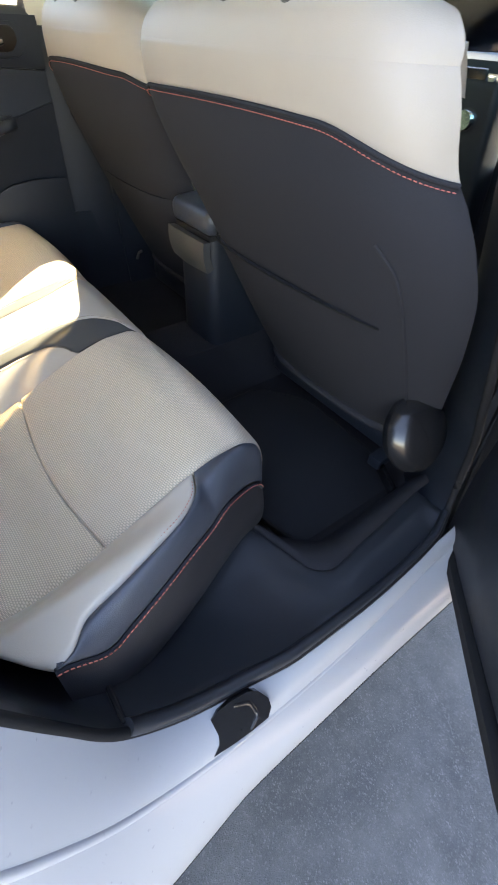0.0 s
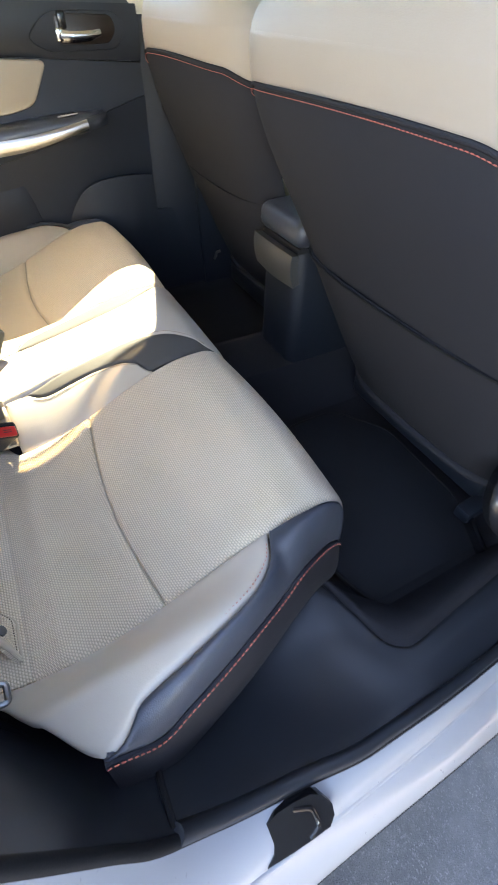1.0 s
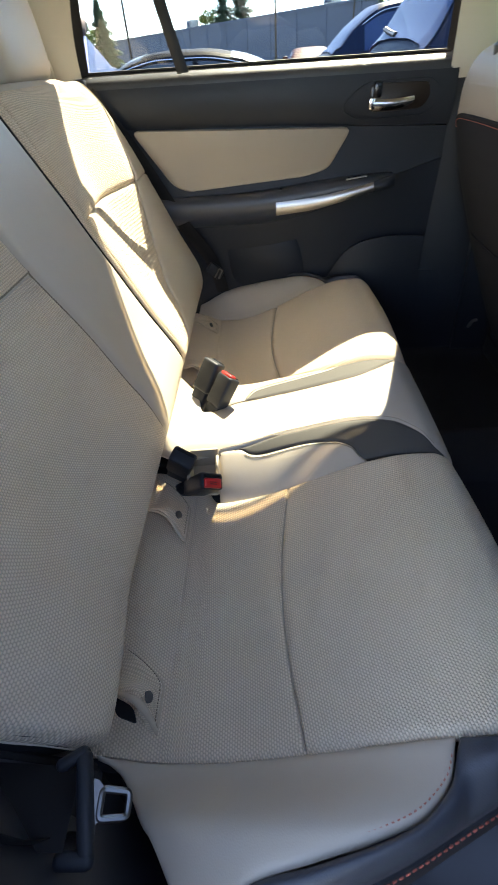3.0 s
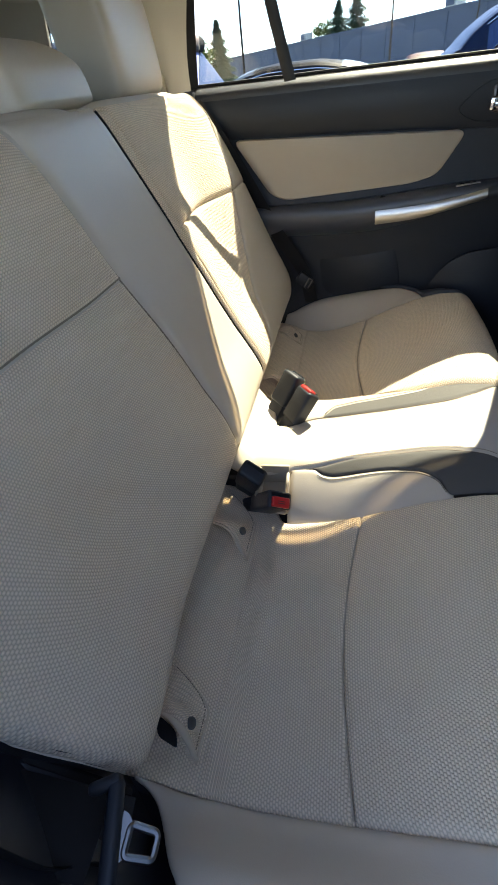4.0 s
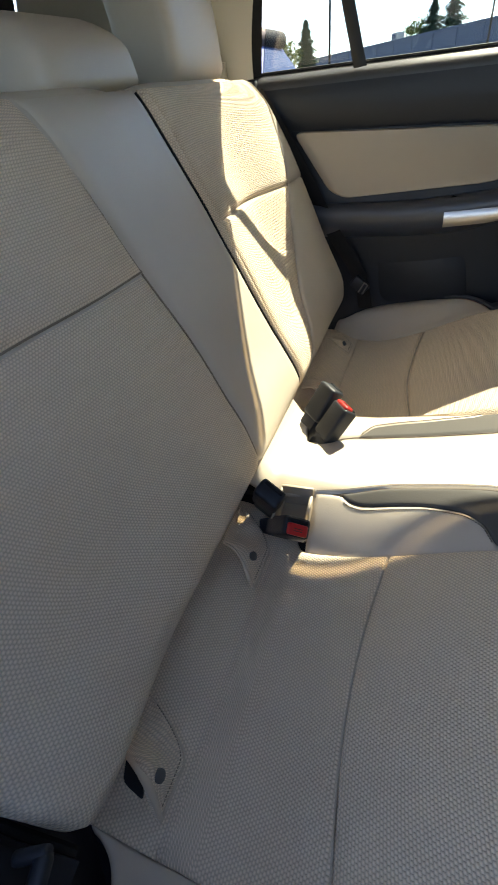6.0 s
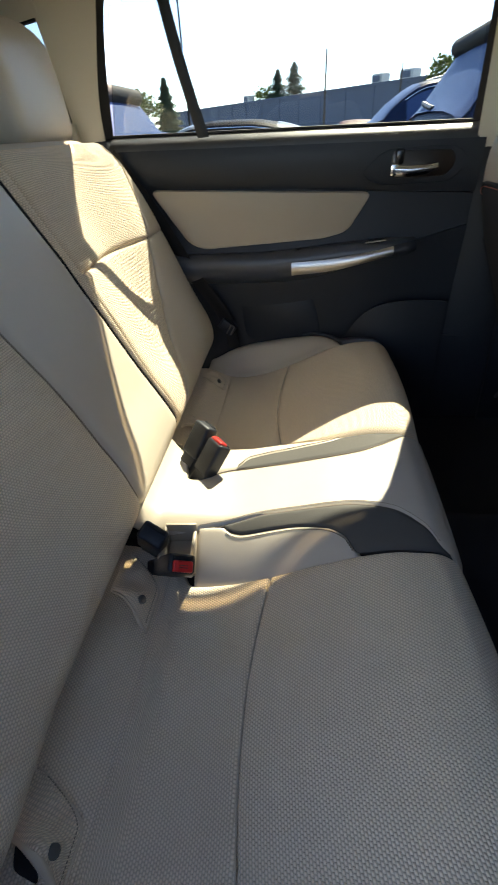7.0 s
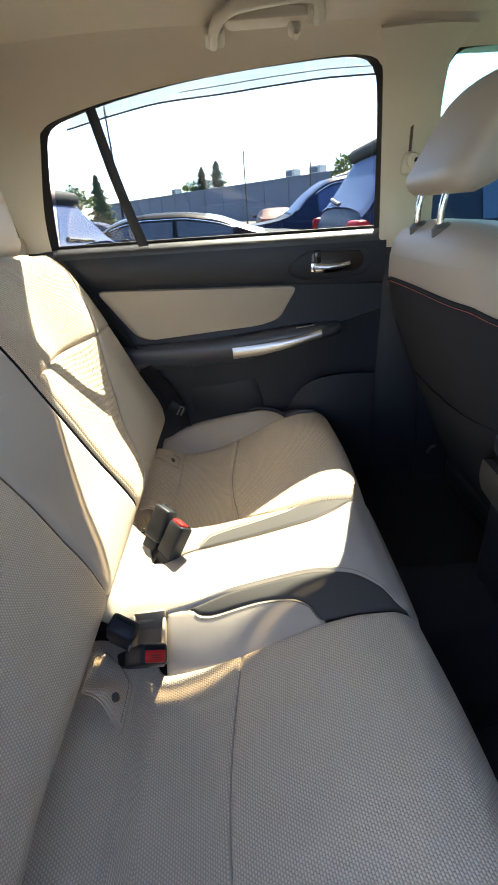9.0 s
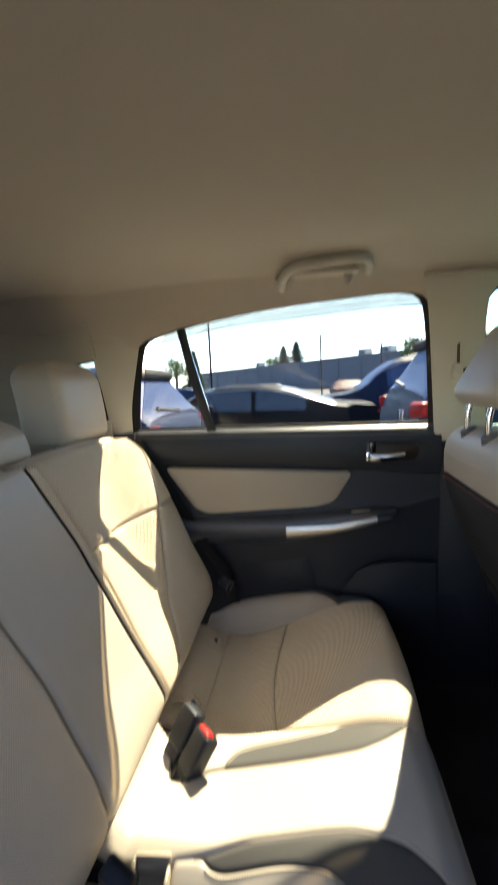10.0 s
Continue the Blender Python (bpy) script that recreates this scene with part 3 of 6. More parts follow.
part("middle_trim", strip([(x, y + 0.006, z - 0.006) for x, y, z in GROOVE], [(-0.32, 0.675, 0.858), (0.1, 0.676, 0.858), (0.4, 0.68, 0.868), (0.66, 0.69, 0.928)], 40, 10, 0.003, 0.012, lift=(0, 1, 0)), M_BLACK, door)
PANEL = rounded([(-0.178, 1.036), (0.408, 1.012), (0.352, 0.922), (0.29, 0.906), (-0.045, 0.885), (-0.085, 0.902)], 0.022, 6)
part("insert", prism(PANEL, 1, 0.70, 0.660, 0.006), M_INSERT, door, "beige padded vinyl insert")


def armrest(u, v):
    x = lerp(-0.30, 0.53, u)
    deep = lerp(0.030, 0.058, u) * (1 - 0.85 * smooth((u - 0.93) / 0.07))
    top = lerp(0.862, 0.868, u) + 0.025 * smooth((u - 0.45) / 0.5)
    a = v * math.pi * 0.9
    return (x, 0.682 - deep * math.sin(min(a * 1.2, math.pi / 2)) + 0.035 * smooth((v - 0.55) / 0.45), top - 0.068 * (1 - 0.65 * smooth((u - 0.6) / 0.4)) * smooth((v - 0.2) / 0.8))


part("armrest", sheet(armrest, 50, 16, 0.01), M_DARKHIDE, door, "black padded armrest")
part("pull_strip", strip([(0.205, 0.629, 0.852), (0.30, 0.622, 0.860), (0.42, 0.614, 0.879), (0.470, 0.615, 0.889)], [(0.205, 0.630, 0.822), (0.30, 0.622, 0.833), (0.42, 0.612, 0.862), (0.470, 0.612, 0.876)], 30, 6, 0.004, 0.006, lift=(0, -1, 0)), M_SATIN, door, "satin silver pull handle strip")
part("pull_end", strip([(0.470, 0.615, 0.889), (0.50, 0.615, 0.896), (0.524, 0.622, 0.902)], [(0.470, 0.612, 0.872), (0.50, 0.612, 0.878), (0.522, 0.620, 0.884)], 12, 5, 0.005, 0.008, lift=(0, -1, 0)), M_BLACK, door, "black end of the pull handle")
part("pull_cup", rbox((0.15, 0.03, 0.022), (0.285, 0.655, 0.872), (0, 0, 0), 0.008, 3), M_GLOSSBLACK, door)
part("window_switch", rbox((0.05, 0.024, 0.008), (0.425, 0.645, 0.898), (0, -6, 0), 0.003, 2), M_GLOSSBLACK, door)
part("switch_trim", rbox((0.056, 0.004, 0.004), (0.425, 0.629, 0.902), (0, -6, 0), 0.001, 1), M_SATIN, door)
part("handle_surround", tube([(x, 0.6650, z) for x, z in rounded([(0.372, 1.052), (0.43, 1.104), (0.60, 1.104), (0.628, 1.075), (0.600, 1.030), (0.42, 1.026)], 0.03, 8)], 0.0013, 8, True), M_BLACK, door)
bez = part("handle_bezel", prism(rounded([(0.446, 1.100), (0.590, 1.097), (0.600, 1.070), (0.580, 1.042), (0.450, 1.040)], 0.016), 1, 0.70, 0.6622, 0.003), M_BROWNBLACK, door, "gloss black handle recess")
part("lever", strip([(0.455, 0.658, 1.066), (0.49, 0.655, 1.064), (0.53, 0.654, 1.065), (0.556, 0.661, 1.066)], [(0.455, 0.659, 1.048), (0.49, 0.656, 1.048), (0.53, 0.655, 1.053), (0.554, 0.661, 1.061)], 20, 6, 0.003, 0.006, lift=(0, -1, 0)), M_CHROME, bez, "chrome door lever")
part("lock_knob", rbox((0.020, 0.016, 0.034), (0.464, 0.657, 1.087), (0, 0, 0), 0.005, 2), M_GLOSSBLACK, bez)
part("lever_hinge", rbox((0.018, 0.012, 0.026), (0.453, 0.656, 1.060), (0, 0, 0), 0.004, 2), M_CHROME, bez)
part("lower_panel", strip([(-0.32, 0.675, 0.86), (0.1, 0.676, 0.86), (0.4, 0.68, 0.87), (0.66, 0.69, 0.93)], [(-0.32, 0.67, 0.45), (0.1, 0.67, 0.42), (0.4, 0.67, 0.40), (0.66, 0.675, 0.40)], 40, 20, 0.02, 0.012, lift=(0, 1, 0)), M_BLACK, door)
part("panel_pad", prism(rounded([(0.04, 0.775), (0.27, 0.765), (0.30, 0.60), (0.06, 0.60)], 0.05, 8), 1, 0.70, 0.6795, 0.006), M_BLACK, door)
part("map_pocket", strip([(0.36, 0.682, 0.60), (0.42, 0.664, 0.70), (0.48, 0.655, 0.732), (0.56, 0.652, 0.74), (0.64, 0.655, 0.735)], [(0.36, 0.67, 0.45), (0.42, 0.655, 0.45), (0.48, 0.645, 0.45), (0.56, 0.642, 0.45), (0.64, 0.645, 0.45)], 30, 8, 0.006, 0.01, lift=(0, -1, 0)), M_BLACK, door, "black moulded door pocket")
solid_back = part("door_shell", strip([(-0.30, 0.735, 1.125), (0.66, 0.735, 1.12)], [(-0.30, 0.76, 0.35), (0.66, 0.76, 0.33)], 8, 8, 0.0, 0.02), M_WHITE, door)

# roof side rails, pillars with beige trim on both sides
for s, side in ((1, "far"), (-1, "near")):
    trim = thing("trim", (0.7, 0.64 * s, 1.3), "beige plastic pillar trim beside the rear seat", "pillar trim", kind="structure")
    Y = (lambda y, s=s: y * s)
    # centre pillar
    if s > 0:
        part("pillar", strip([(0.646, 0.690, 1.10), (0.628, 0.655, 1.30), (0.606, 0.607, 1.47), (0.58, 0.55, 1.545)], [(0.782, 0.690, 1.10), (0.762, 0.655, 1.30), (0.748, 0.605, 1.48), (0.79, 0.56, 1.545)], 30, 10, 0.012, 0.012, lift=(0, -1, 0)), M_TRIMBEIGE, trim)
        part("pillar_foot", strip([(0.655, 0.690, 1.105), (0.66, 0.70, 0.8), (0.66, 0.69, 0.36)], [(0.82, 0.690, 1.105), (0.86, 0.69, 0.8), (0.92, 0.68, 0.36)], 20, 8, 0.015, 0.012, lift=(0, -1, 0)), M_BLACK, trim, "black lower pillar trim")
        part("belt_slot", prism(rounded([(0.682, 1.30), (0.684, 1.41), (0.693, 1.433), (0.728, 1.435), (0.728, 1.40), (0.728, 1.36), (0.72, 1.30)], 0.008), 1, 0.66, 0.618, 0.002), M_TRIMBEIGE, trim)
        # dark strip laid on the trim as the shade inside the slot
        part("slot_gap", strip([(0.683, 0.617, 1.29), (0.684, 0.617, 1.405), (0.694, 0.610, 1.432), (0.726, 0.608, 1.434)], [(0.690, 0.616, 1.29), (0.691, 0.616, 1.400), (0.699, 0.609, 1.424), (0.726, 0.607, 1.426)], 16, 3, 0.0, 0.002), M_DARKTHREAD, trim)
        part("belt_guide", joined(rbox((0.040, 0.016, 0.050), (0.688, 0.612, 1.292), (0, 12, 0), 0.012, 4), lathe([(0.0, 0.0), (0.015, 0.0), (0.015, 0.008), (0.0, 0.010)], (0.690, 0.603, 1.298), (90, 0, 0), 14)), M_TRIMBEIGE, trim, "beige seat belt guide")
        # small dark disc in place of the guide's shaded hole
        part("guide_bolt", lathe([(0.0, 0.0), (0.006, 0.0), (0.006, 0.003), (0.0, 0.004)], (0.697, 0.592, 1.298), (90, 0, 0), 12), M_RUBBER, trim)
    else:
        part("pillar", strip([(0.86, -0.79, 0.56), (0.84, -0.78, 0.9), (0.80, -0.74, 1.10), (0.74, -0.66, 1.48), (0.70, -0.60, 1.56)], [(1.02, -0.72, 0.56), (1.0, -0.70, 0.9), (0.97, -0.69, 1.10), (0.90, -0.62, 1.48), (0.88, -0.58, 1.56)], 30, 8, 0.0, 0.012), M_BLACK, trim, "black centre pillar trim")
        part("belt", ribbon(path([(0.93, -0.60, 1.30), (0.95, -0.64, 1.05), (0.98, -0.66, 0.75), (1.0, -0.66, 0.5)], 20), (1, 0, 0), 0.047, 0.0015), M_WEBBING, trim)
    # rail along the roof's edge, from the window's rim up to the headliner
    low = [(-0.84, 0.60, 1.40), (-0.45, 0.615, 1.395), (-0.29, 0.625, 1.398)] + [(x, lean(z) - 0.028, z) for x, z in rim(0.013, 60, -0.005) if z > 1.398 and x < 0.62 and abs(x - 0.19) < 0.425] + [(0.640, 0.606, 1.498), (0.80, 0.60, 1.51), (1.2, 0.59, 1.49)]
    high = [(x, 0.53 if x > -0.4 else 0.50, headliner(x, 0.53) + 0.003) for x, y, z in low]
    part("roof_rail", strip([(x, Y(y), z) for x, y, z in low], [(x, Y(y), z) for x, y, z in high], 120, 10, 0.008, 0.012), M_LINER, trim)
    part("roof_edge", strip([(-0.95, Y(0.69), 1.42)] + [(x, Y(lean(z) + 0.055), z + 0.02) for x, z in WIN[3:10]] + [(1.3, Y(0.66), 1.50)], [(-0.95, Y(0.62), 1.54)] + [(x, Y(0.60), headliner(x, 0.60) + 0.05) for x, z in WIN[3:10]] + [(1.3, Y(0.58), 1.56)], 40, 5, 0.0, 0.006), M_WHITE, trim)
    # rear pillar and load bay side, with its quarter window
    yq = lambda x, z: Y(lerp(0.70, 0.60, (z - 1.0) / 0.5) - 0.06 * smooth((-0.6 - x) / 0.6))
    part("rear_pillar", strip([(-0.284, Y(0.705), 1.02), (-0.277, Y(0.675), 1.18), (-0.222, Y(0.632), 1.40), (-0.19, Y(0.60), 1.48)], [(-0.35, Y(0.70), 1.02), (-0.35, Y(0.66), 1.20), (-0.36, Y(0.61), 1.40), (-0.36, Y(0.57), 1.55)], 30, 12, 0.008, 0.012, lift=(0, -s, 0)), M_TRIMBEIGE, trim)
    part("bay_side_low", strip([(-0.34, yq(-0.3, 1.0), 0.90), (-0.65, yq(-0.65, 1.0), 0.90), (-1.0, yq(-1.0, 1.0), 0.90)], [(-0.34, yq(-0.3, 1.19), 1.19), (-0.64, yq(-0.64, 1.21), 1.21), (-0.94, yq(-0.94, 1.22), 1.22)], 20, 6, 0.0, 0.012), M_TRIMBEIGE, trim)
    part("bay_side_rear", strip([(-0.64, yq(-0.64, 1.21), 1.21), (-0.60, yq(-0.60, 1.36), 1.36)], [(-0.93, yq(-0.93, 1.21), 1.21), (-0.84, yq(-0.84, 1.40), 1.40)], 12, 8, 0.0, 0.012), M_TRIMBEIGE, trim)
    part("bay_side_top", strip([(-0.35, yq(-0.35, 1.385), 1.385), (-0.60, yq(-0.60, 1.355), 1.355), (-0.84, yq(-0.84, 1.40), 1.40)], [(-0.35, Y(0.55), 1.56), (-0.62, Y(0.53), 1.55), (-0.82, Y(0.50), 1.53)], 20, 6, 0.0, 0.012), M_TRIMBEIGE, trim)
    part("quarter_seal", tube([(x, yq(x, z), z) for x, z in ((-0.352, 1.20), (-0.356, 1.38), (-0.595, 1.35), (-0.63, 1.22))], 0.007, 8, True), M_RUBBER, trim)
    part("quarter_window", strip([(-0.34, yq(-0.35, 1.19) + 0.03 * s, 1.18), (-0.66, yq(-0.66, 1.19) + 0.03 * s, 1.18)], [(-0.34, yq(-0.35, 1.41) + 0.03 * s, 1.41), (-0.66, yq(-0.66, 1.41) + 0.03 * s, 1.41)], 6, 6, 0.0, 0.004), M_PRIVACY, trim)
    part("seat_back_ledge", rbox((0.22, 0.05, 0.03), (-0.38, Y(0.69), 1.135), (0, 0, 0), 0.008, 2), M_BLACK, trim)
    if s < 0:
        part("near_wheel_arch", strip([(-0.5, -0.80, 0.95), (-0.2, -0.76, 0.70), (0.0, -0.66, 0.50)], [(-0.5, -0.66, 0.95), (-0.25, -0.62, 0.72), (-0.05, -0.60, 0.50)], 16, 6, 0.0, 0.01), M_BLACK, trim)

# grab handle on the far roof rail
grab = thing("grab_handle", (0.33, 0.52, 1.54), "beige folding grab handle on the roof rail", "grab handle")
GRIP = path([(0.212, 0.560, 1.520), (0.214, 0.525, 1.527), (0.228, 0.488, 1.541), (0.262, 0.468, 1.552), (0.33, 0.462, 1.558), (0.40, 0.464, 1.562), (0.436, 0.482, 1.563), (0.450, 0.520, 1.556), (0.452, 0.555, 1.546)], 50)
GRIP = [(0.333 + (x - 0.333) * 0.93, y - 0.008, z + 0.012) for x, y, z in GRIP]
part("handle", tube(GRIP, lambda k: 0.0125 - 0.003 * abs(2 * k - 1) ** 3, 14), M_TRIMBEIGE, grab)
for x, z, y in ((0.216, 1.526, 0.556), (0.448, 1.551, 0.550)):
    part("mount", rbox((0.044, 0.046, 0.022), (0.333 + (x - 0.333) * 0.93, y - 0.010, z + 0.020), (-24, 0, 0), 0.009, 3), M_TRIMBEIGE, grab)
part("recess", prism(rounded([(0.245, 0.49), (0.42, 0.49), (0.41, 0.55), (0.25, 0.55)], 0.02), 2, 1.57, 1.553, 0.004), M_LINER, grab)
part("coat_hook", joined(rbox((0.026, 0.024, 0.034), (0.392, 0.528, 1.548), (-20, 0, 0), 0.008, 3), tube([(0.392, 0.516, 1.540), (0.392, 0.506, 1.524), (0.392, 0.496, 1.530)], 0.005, 8)), M_TRIMBEIGE, grab)

# tailgate with its window
gate = thing("tailgate", (-0.95, 0, 1.3), "tailgate frame in black round the rear window", "tailgate", kind="structure")
part("gate_frame_top", strip([(-0.82, -0.56, 1.53), (-0.84, 0, 1.55), (-0.82, 0.56, 1.53)], [(-0.88, -0.56, 1.42), (-0.90, 0, 1.44), (-0.88, 0.56, 1.42)], 16, 4, 0.0, 0.02), M_BLACK, gate)
for s in (1, -1):
    part("gate_frame_side", strip([(-0.82, 0.57 * s, 1.52), (-0.97, 0.63 * s, 1.15)], [(-0.85, 0.47 * s, 1.48), (-1.0, 0.53 * s, 1.12)], 12, 4, 0.0, 0.03), M_BLACK, gate)
part("gate_panel", strip([(-0.99, -0.64, 1.14), (-1.01, 0, 1.14), (-0.99, 0.64, 1.14)], [(-1.04, -0.66, 0.5), (-1.06, 0, 0.5), (-1.04, 0.66, 0.5)], 12, 6, 0.0, 0.03), M_BLACK, gate)
part("gate_glass", strip([(-0.86, -0.5, 1.47), (-0.86, 0.5, 1.47)], [(-1.01, -0.56, 1.12), (-1.01, 0.56, 1.12)], 6, 6, 0.0, 0.004), M_PRIVACY, gate)
solid("load_floor", rbox((0.78, 1.3, 0.03), (-0.66, 0, 0.80), (0, 0, 0), 0.005, 1), M_CARPET, "black carpeted load floor behind the seats", "load floor", kind="structure")


# ---- rear bench: cushion ----
BASE = [(-0.080, 0.553), (-0.056, 0.553), (-0.024, 0.544), (0.016, 0.528), (0.06, 0.527), (0.12, 0.537), (0.20, 0.566), (0.28, 0.604), (0.34, 0.629), (0.40, 0.643), (0.44, 0.644), (0.468, 0.632), (0.487, 0.606), (0.497, 0.56), (0.497, 0.50), (0.485, 0.44)]
BASE_AT = path(BASE, 200)


def base_z(x):
    return curve([p for p in BASE if p[0] <= 0.4871])(x)


def along(a, b):
    """Points of the cushion's profile from the place x=a at its back to x=b (or round its lip to the end)."""
    n0 = min(range(200), key=lambda n: abs(BASE_AT[n][0] - a) + (n > 150))
    n1 = 199 if b is None else min(range(200), key=lambda n: abs(BASE_AT[n][0] - b) + (n > 150))

    def at(u):
        k = n0 + (n1 - n0) * u
        n = min(int(k), 198)
        return tuple(np.array(BASE_AT[n]) + (np.array(BASE_AT[n + 1]) - np.array(BASE_AT[n])) * (k - n))

    return at


bench = thing("rear_seat_cushion", (0.25, 0, 0.42), "beige rear bench cushion in mesh cloth and vinyl", "car seat")
EDGE = 0.612                      # where cloth meets the side bolster
SEAMY = 0.192                     # where cloth meets the middle place
FARSEAM = curve([(-0.07, 0.185), (0.08, 0.180), (0.19, 0.165), (0.32, 0.128), (0.406, 0.122), (0.45, 0.120), (0.50, 0.120)])


def cloth_panel(s, a, b, nu, name="cloth_panel"):
    at = along(a, b)
    off = 0.0 if s < 0 else -0.022

    def P(u, v):
        x, z = at(u)
        y = lerp(SEAMY - 0.055 * (1 - smooth((x - 0.025) / 0.04)) if s < 0 else FARSEAM(x), EDGE, v)
        bend = -0.020 * math.sin(math.pi * v) * ((1 - u) ** 3 if a == 0.200 else u ** 3 if b == 0.200 else 0.0)
        x += bend
        dish = -0.012 * math.sin(math.pi * v) * smooth((x - 0.02) / 0.1) * smooth((0.42 - x) / 0.15)
        crown = 0.004 * math.sin(math.pi * v) * smooth((x - 0.36) / 0.06)
        return (x + (0.010 * math.sin(math.pi * v) if x > 0.45 else 0.010 * math.sin(math.pi * v) * smooth((x - 0.2) / 0.25)), s * (y + off * smooth((y - 0.2) / 0.2)), z + dish + crown)

    return part(name, sheet(P, nu, 60, 0.012, 0.002 if nu < 20 else 0.008, 0.010 if nu < 20 else 0.012, flip=s < 0), M_MESH, bench)


BEIGE_OUT = curve([(-0.04, 0.620), (-0.02, 0.632), (0.03, 0.688), (0.095, 0.752), (0.11, 0.748), (0.139, 0.722), (0.198, 0.708), (0.287, 0.684), (0.333, 0.651), (0.351, 0.615)])
DARK_OUT = curve([(0.085, 0.758), (0.13, 0.757), (0.18, 0.743), (0.277, 0.711), (0.376, 0.668), (0.447, 0.638), (0.475, 0.630), (0.490, 0.622)])


def bolster_z(x, y):
    crest = curve([(-0.05, 0.575), (-0.02, 0.582), (0.05, 0.592), (0.1, 0.60), (0.2, 0.617), (0.3, 0.634), (0.36, 0.638), (0.42, 0.642), (0.46, 0.636), (0.49, 0.60)])
    return lerp(base_z(x), crest(x), smooth((y - EDGE) / 0.075))


for s in (-1, 1):
    shift = 0.0 if s < 0 else -0.022
    cloth_panel(s, -0.079, 0.021, 16, "cloth_roll")
    cloth_panel(s, 0.018, 0.200, 36)
    cloth_panel(s, 0.200, None, 90)
    cross = []
    for v in np.linspace(0.01, 0.99, 50):
        y = lerp(SEAMY if s < 0 else FARSEAM(0.2), EDGE, v)
        cross.append((0.2 - 0.020 * math.sin(math.pi * v), s * (y + shift * smooth((y - 0.2) / 0.2)), base_z(0.2) - 0.012 * math.sin(math.pi * v) - 0.0060))
    part("cross_seam", tube(cross, 0.0013, 6), M_INSERT, bench)

    def beige(u, v, s=s, shift=shift):
        x = lerp(-0.050, 0.350, u)
        y = lerp(EDGE, BEIGE_OUT(x) + (0.05 * (1 - smooth((x + 0.05) / 0.16)) if s > 0 else 0), v)
        return (x, s * (y + shift), bolster_z(x, y) - 0.012 * smooth((0.10 - x) / 0.1) * v * v)

    part("side_bolster", sheet(beige, 60, 24, 0.012, 0.006, 0.014, flip=s < 0), M_VINYL, bench, "beige vinyl side bolster")

    def dark(u, v, s=s, shift=shift):
        x = lerp(0.088, 0.484, u)
        inn = BEIGE_OUT(x) if x < 0.3505 else EDGE
        inn = min(inn, DARK_OUT(x) - 0.004)
        y = lerp(inn, DARK_OUT(x), math.sin(v * math.pi / 2) ** 0.9)
        drop = (0.050 + 0.03 * smooth((x - 0.36) / 0.1)) * (1 - math.cos(v * math.pi / 2)) * smooth((x - 0.085) / 0.08)
        z0 = bolster_z(x, inn) if x < 0.44 else base_z(min(x, 0.486)) - 0.001
        swell = 0.008 * math.sin(math.pi * v ** 0.7) * smooth((x - 0.12) / 0.12) * smooth((0.486 - x) / 0.06)
        return (x, s * (y + shift), z0 - drop + swell)

    part("corner_bolster", sheet(dark, 80, 24, 0.012, 0.004, 0.010, flip=s < 0), M_DARKHIDE, bench, "charcoal leather bolster with red stitching")
    line = [dark(k, 1.0) for k in np.linspace(0.0, 0.99, 90)]
    part("piping", tube([(x, y, z - 0.004) for x, y, z in line], 0.004, 8), M_DARKCLOTH, bench)
    part("stitching", stitches([(x, y + 0.0052 * s, z + 0.000) for x, y, z in line], 0.0072, 0.0050, 0.0009), M_THREAD, bench, "red stitching")
    seamline = [beige(k, 0.94) for k in np.linspace(0.36, 0.99, 70)]
    part("seam_stitching", stitches([(x, y - 0.003 * s, z - 0.0015) for x, y, z in seamline], 0.006, 0.003, 0.0006), M_THREAD, bench)

    def skirt(u, v, s=s, shift=shift):
        x, y, z = dark(lerp(0, 1, u), 1.0)
        return (x - 0.012 * v * u, y + s * (0.022 * math.sin(math.pi * min(1.0, v * 0.8)) - 0.03 * v * v), lerp(z - 0.004, 0.39, v))

    part("side_skirt", sheet(skirt, 60, 12, 0.008, flip=s < 0), M_SKIRT, bench, "black leather skirt")

# middle place
MIDZ = curve([(-0.05, 0.655), (-0.03, 0.622), (0.0, 0.603), (0.1, 0.603), (0.2, 0.618), (0.33, 0.644), (0.40, 0.652), (0.44, 0.650), (0.468, 0.636), (0.487, 0.606)])
L1 = curve([(-0.05, 0.142), (0.03, 0.134), (0.107, 0.120), (0.204, 0.103), (0.318, 0.100), (0.391, 0.114), (0.437, 0.146), (0.458, 0.176), (0.49, 0.19)])
L2 = curve([(-0.05, 0.142), (0.108, 0.120), (0.128, 0.130), (0.150, 0.134), (0.225, 0.131), (0.285, 0.139), (0.314, 0.156), (0.335, 0.188), (0.49, 0.191)])
F1 = curve([(-0.05, 0.115), (-0.02, 0.100), (0.008, 0.070), (0.024, 0.0), (0.045, -0.004), (0.072, 0.012), (0.115, 0.030), (0.198, 0.034), (0.289, 0.038), (0.353, 0.047), (0.398, 0.068), (0.447, 0.108), (0.468, 0.117), (0.49, 0.119)])
F2 = curve([(-0.05, 0.0), (0.112, 0.030), (0.142, 0.070), (0.243, 0.093), (0.305, 0.108), (0.330, 0.122), (0.36, 0.1215), (0.49, 0.1195)])
MID_EDGE = 0.201


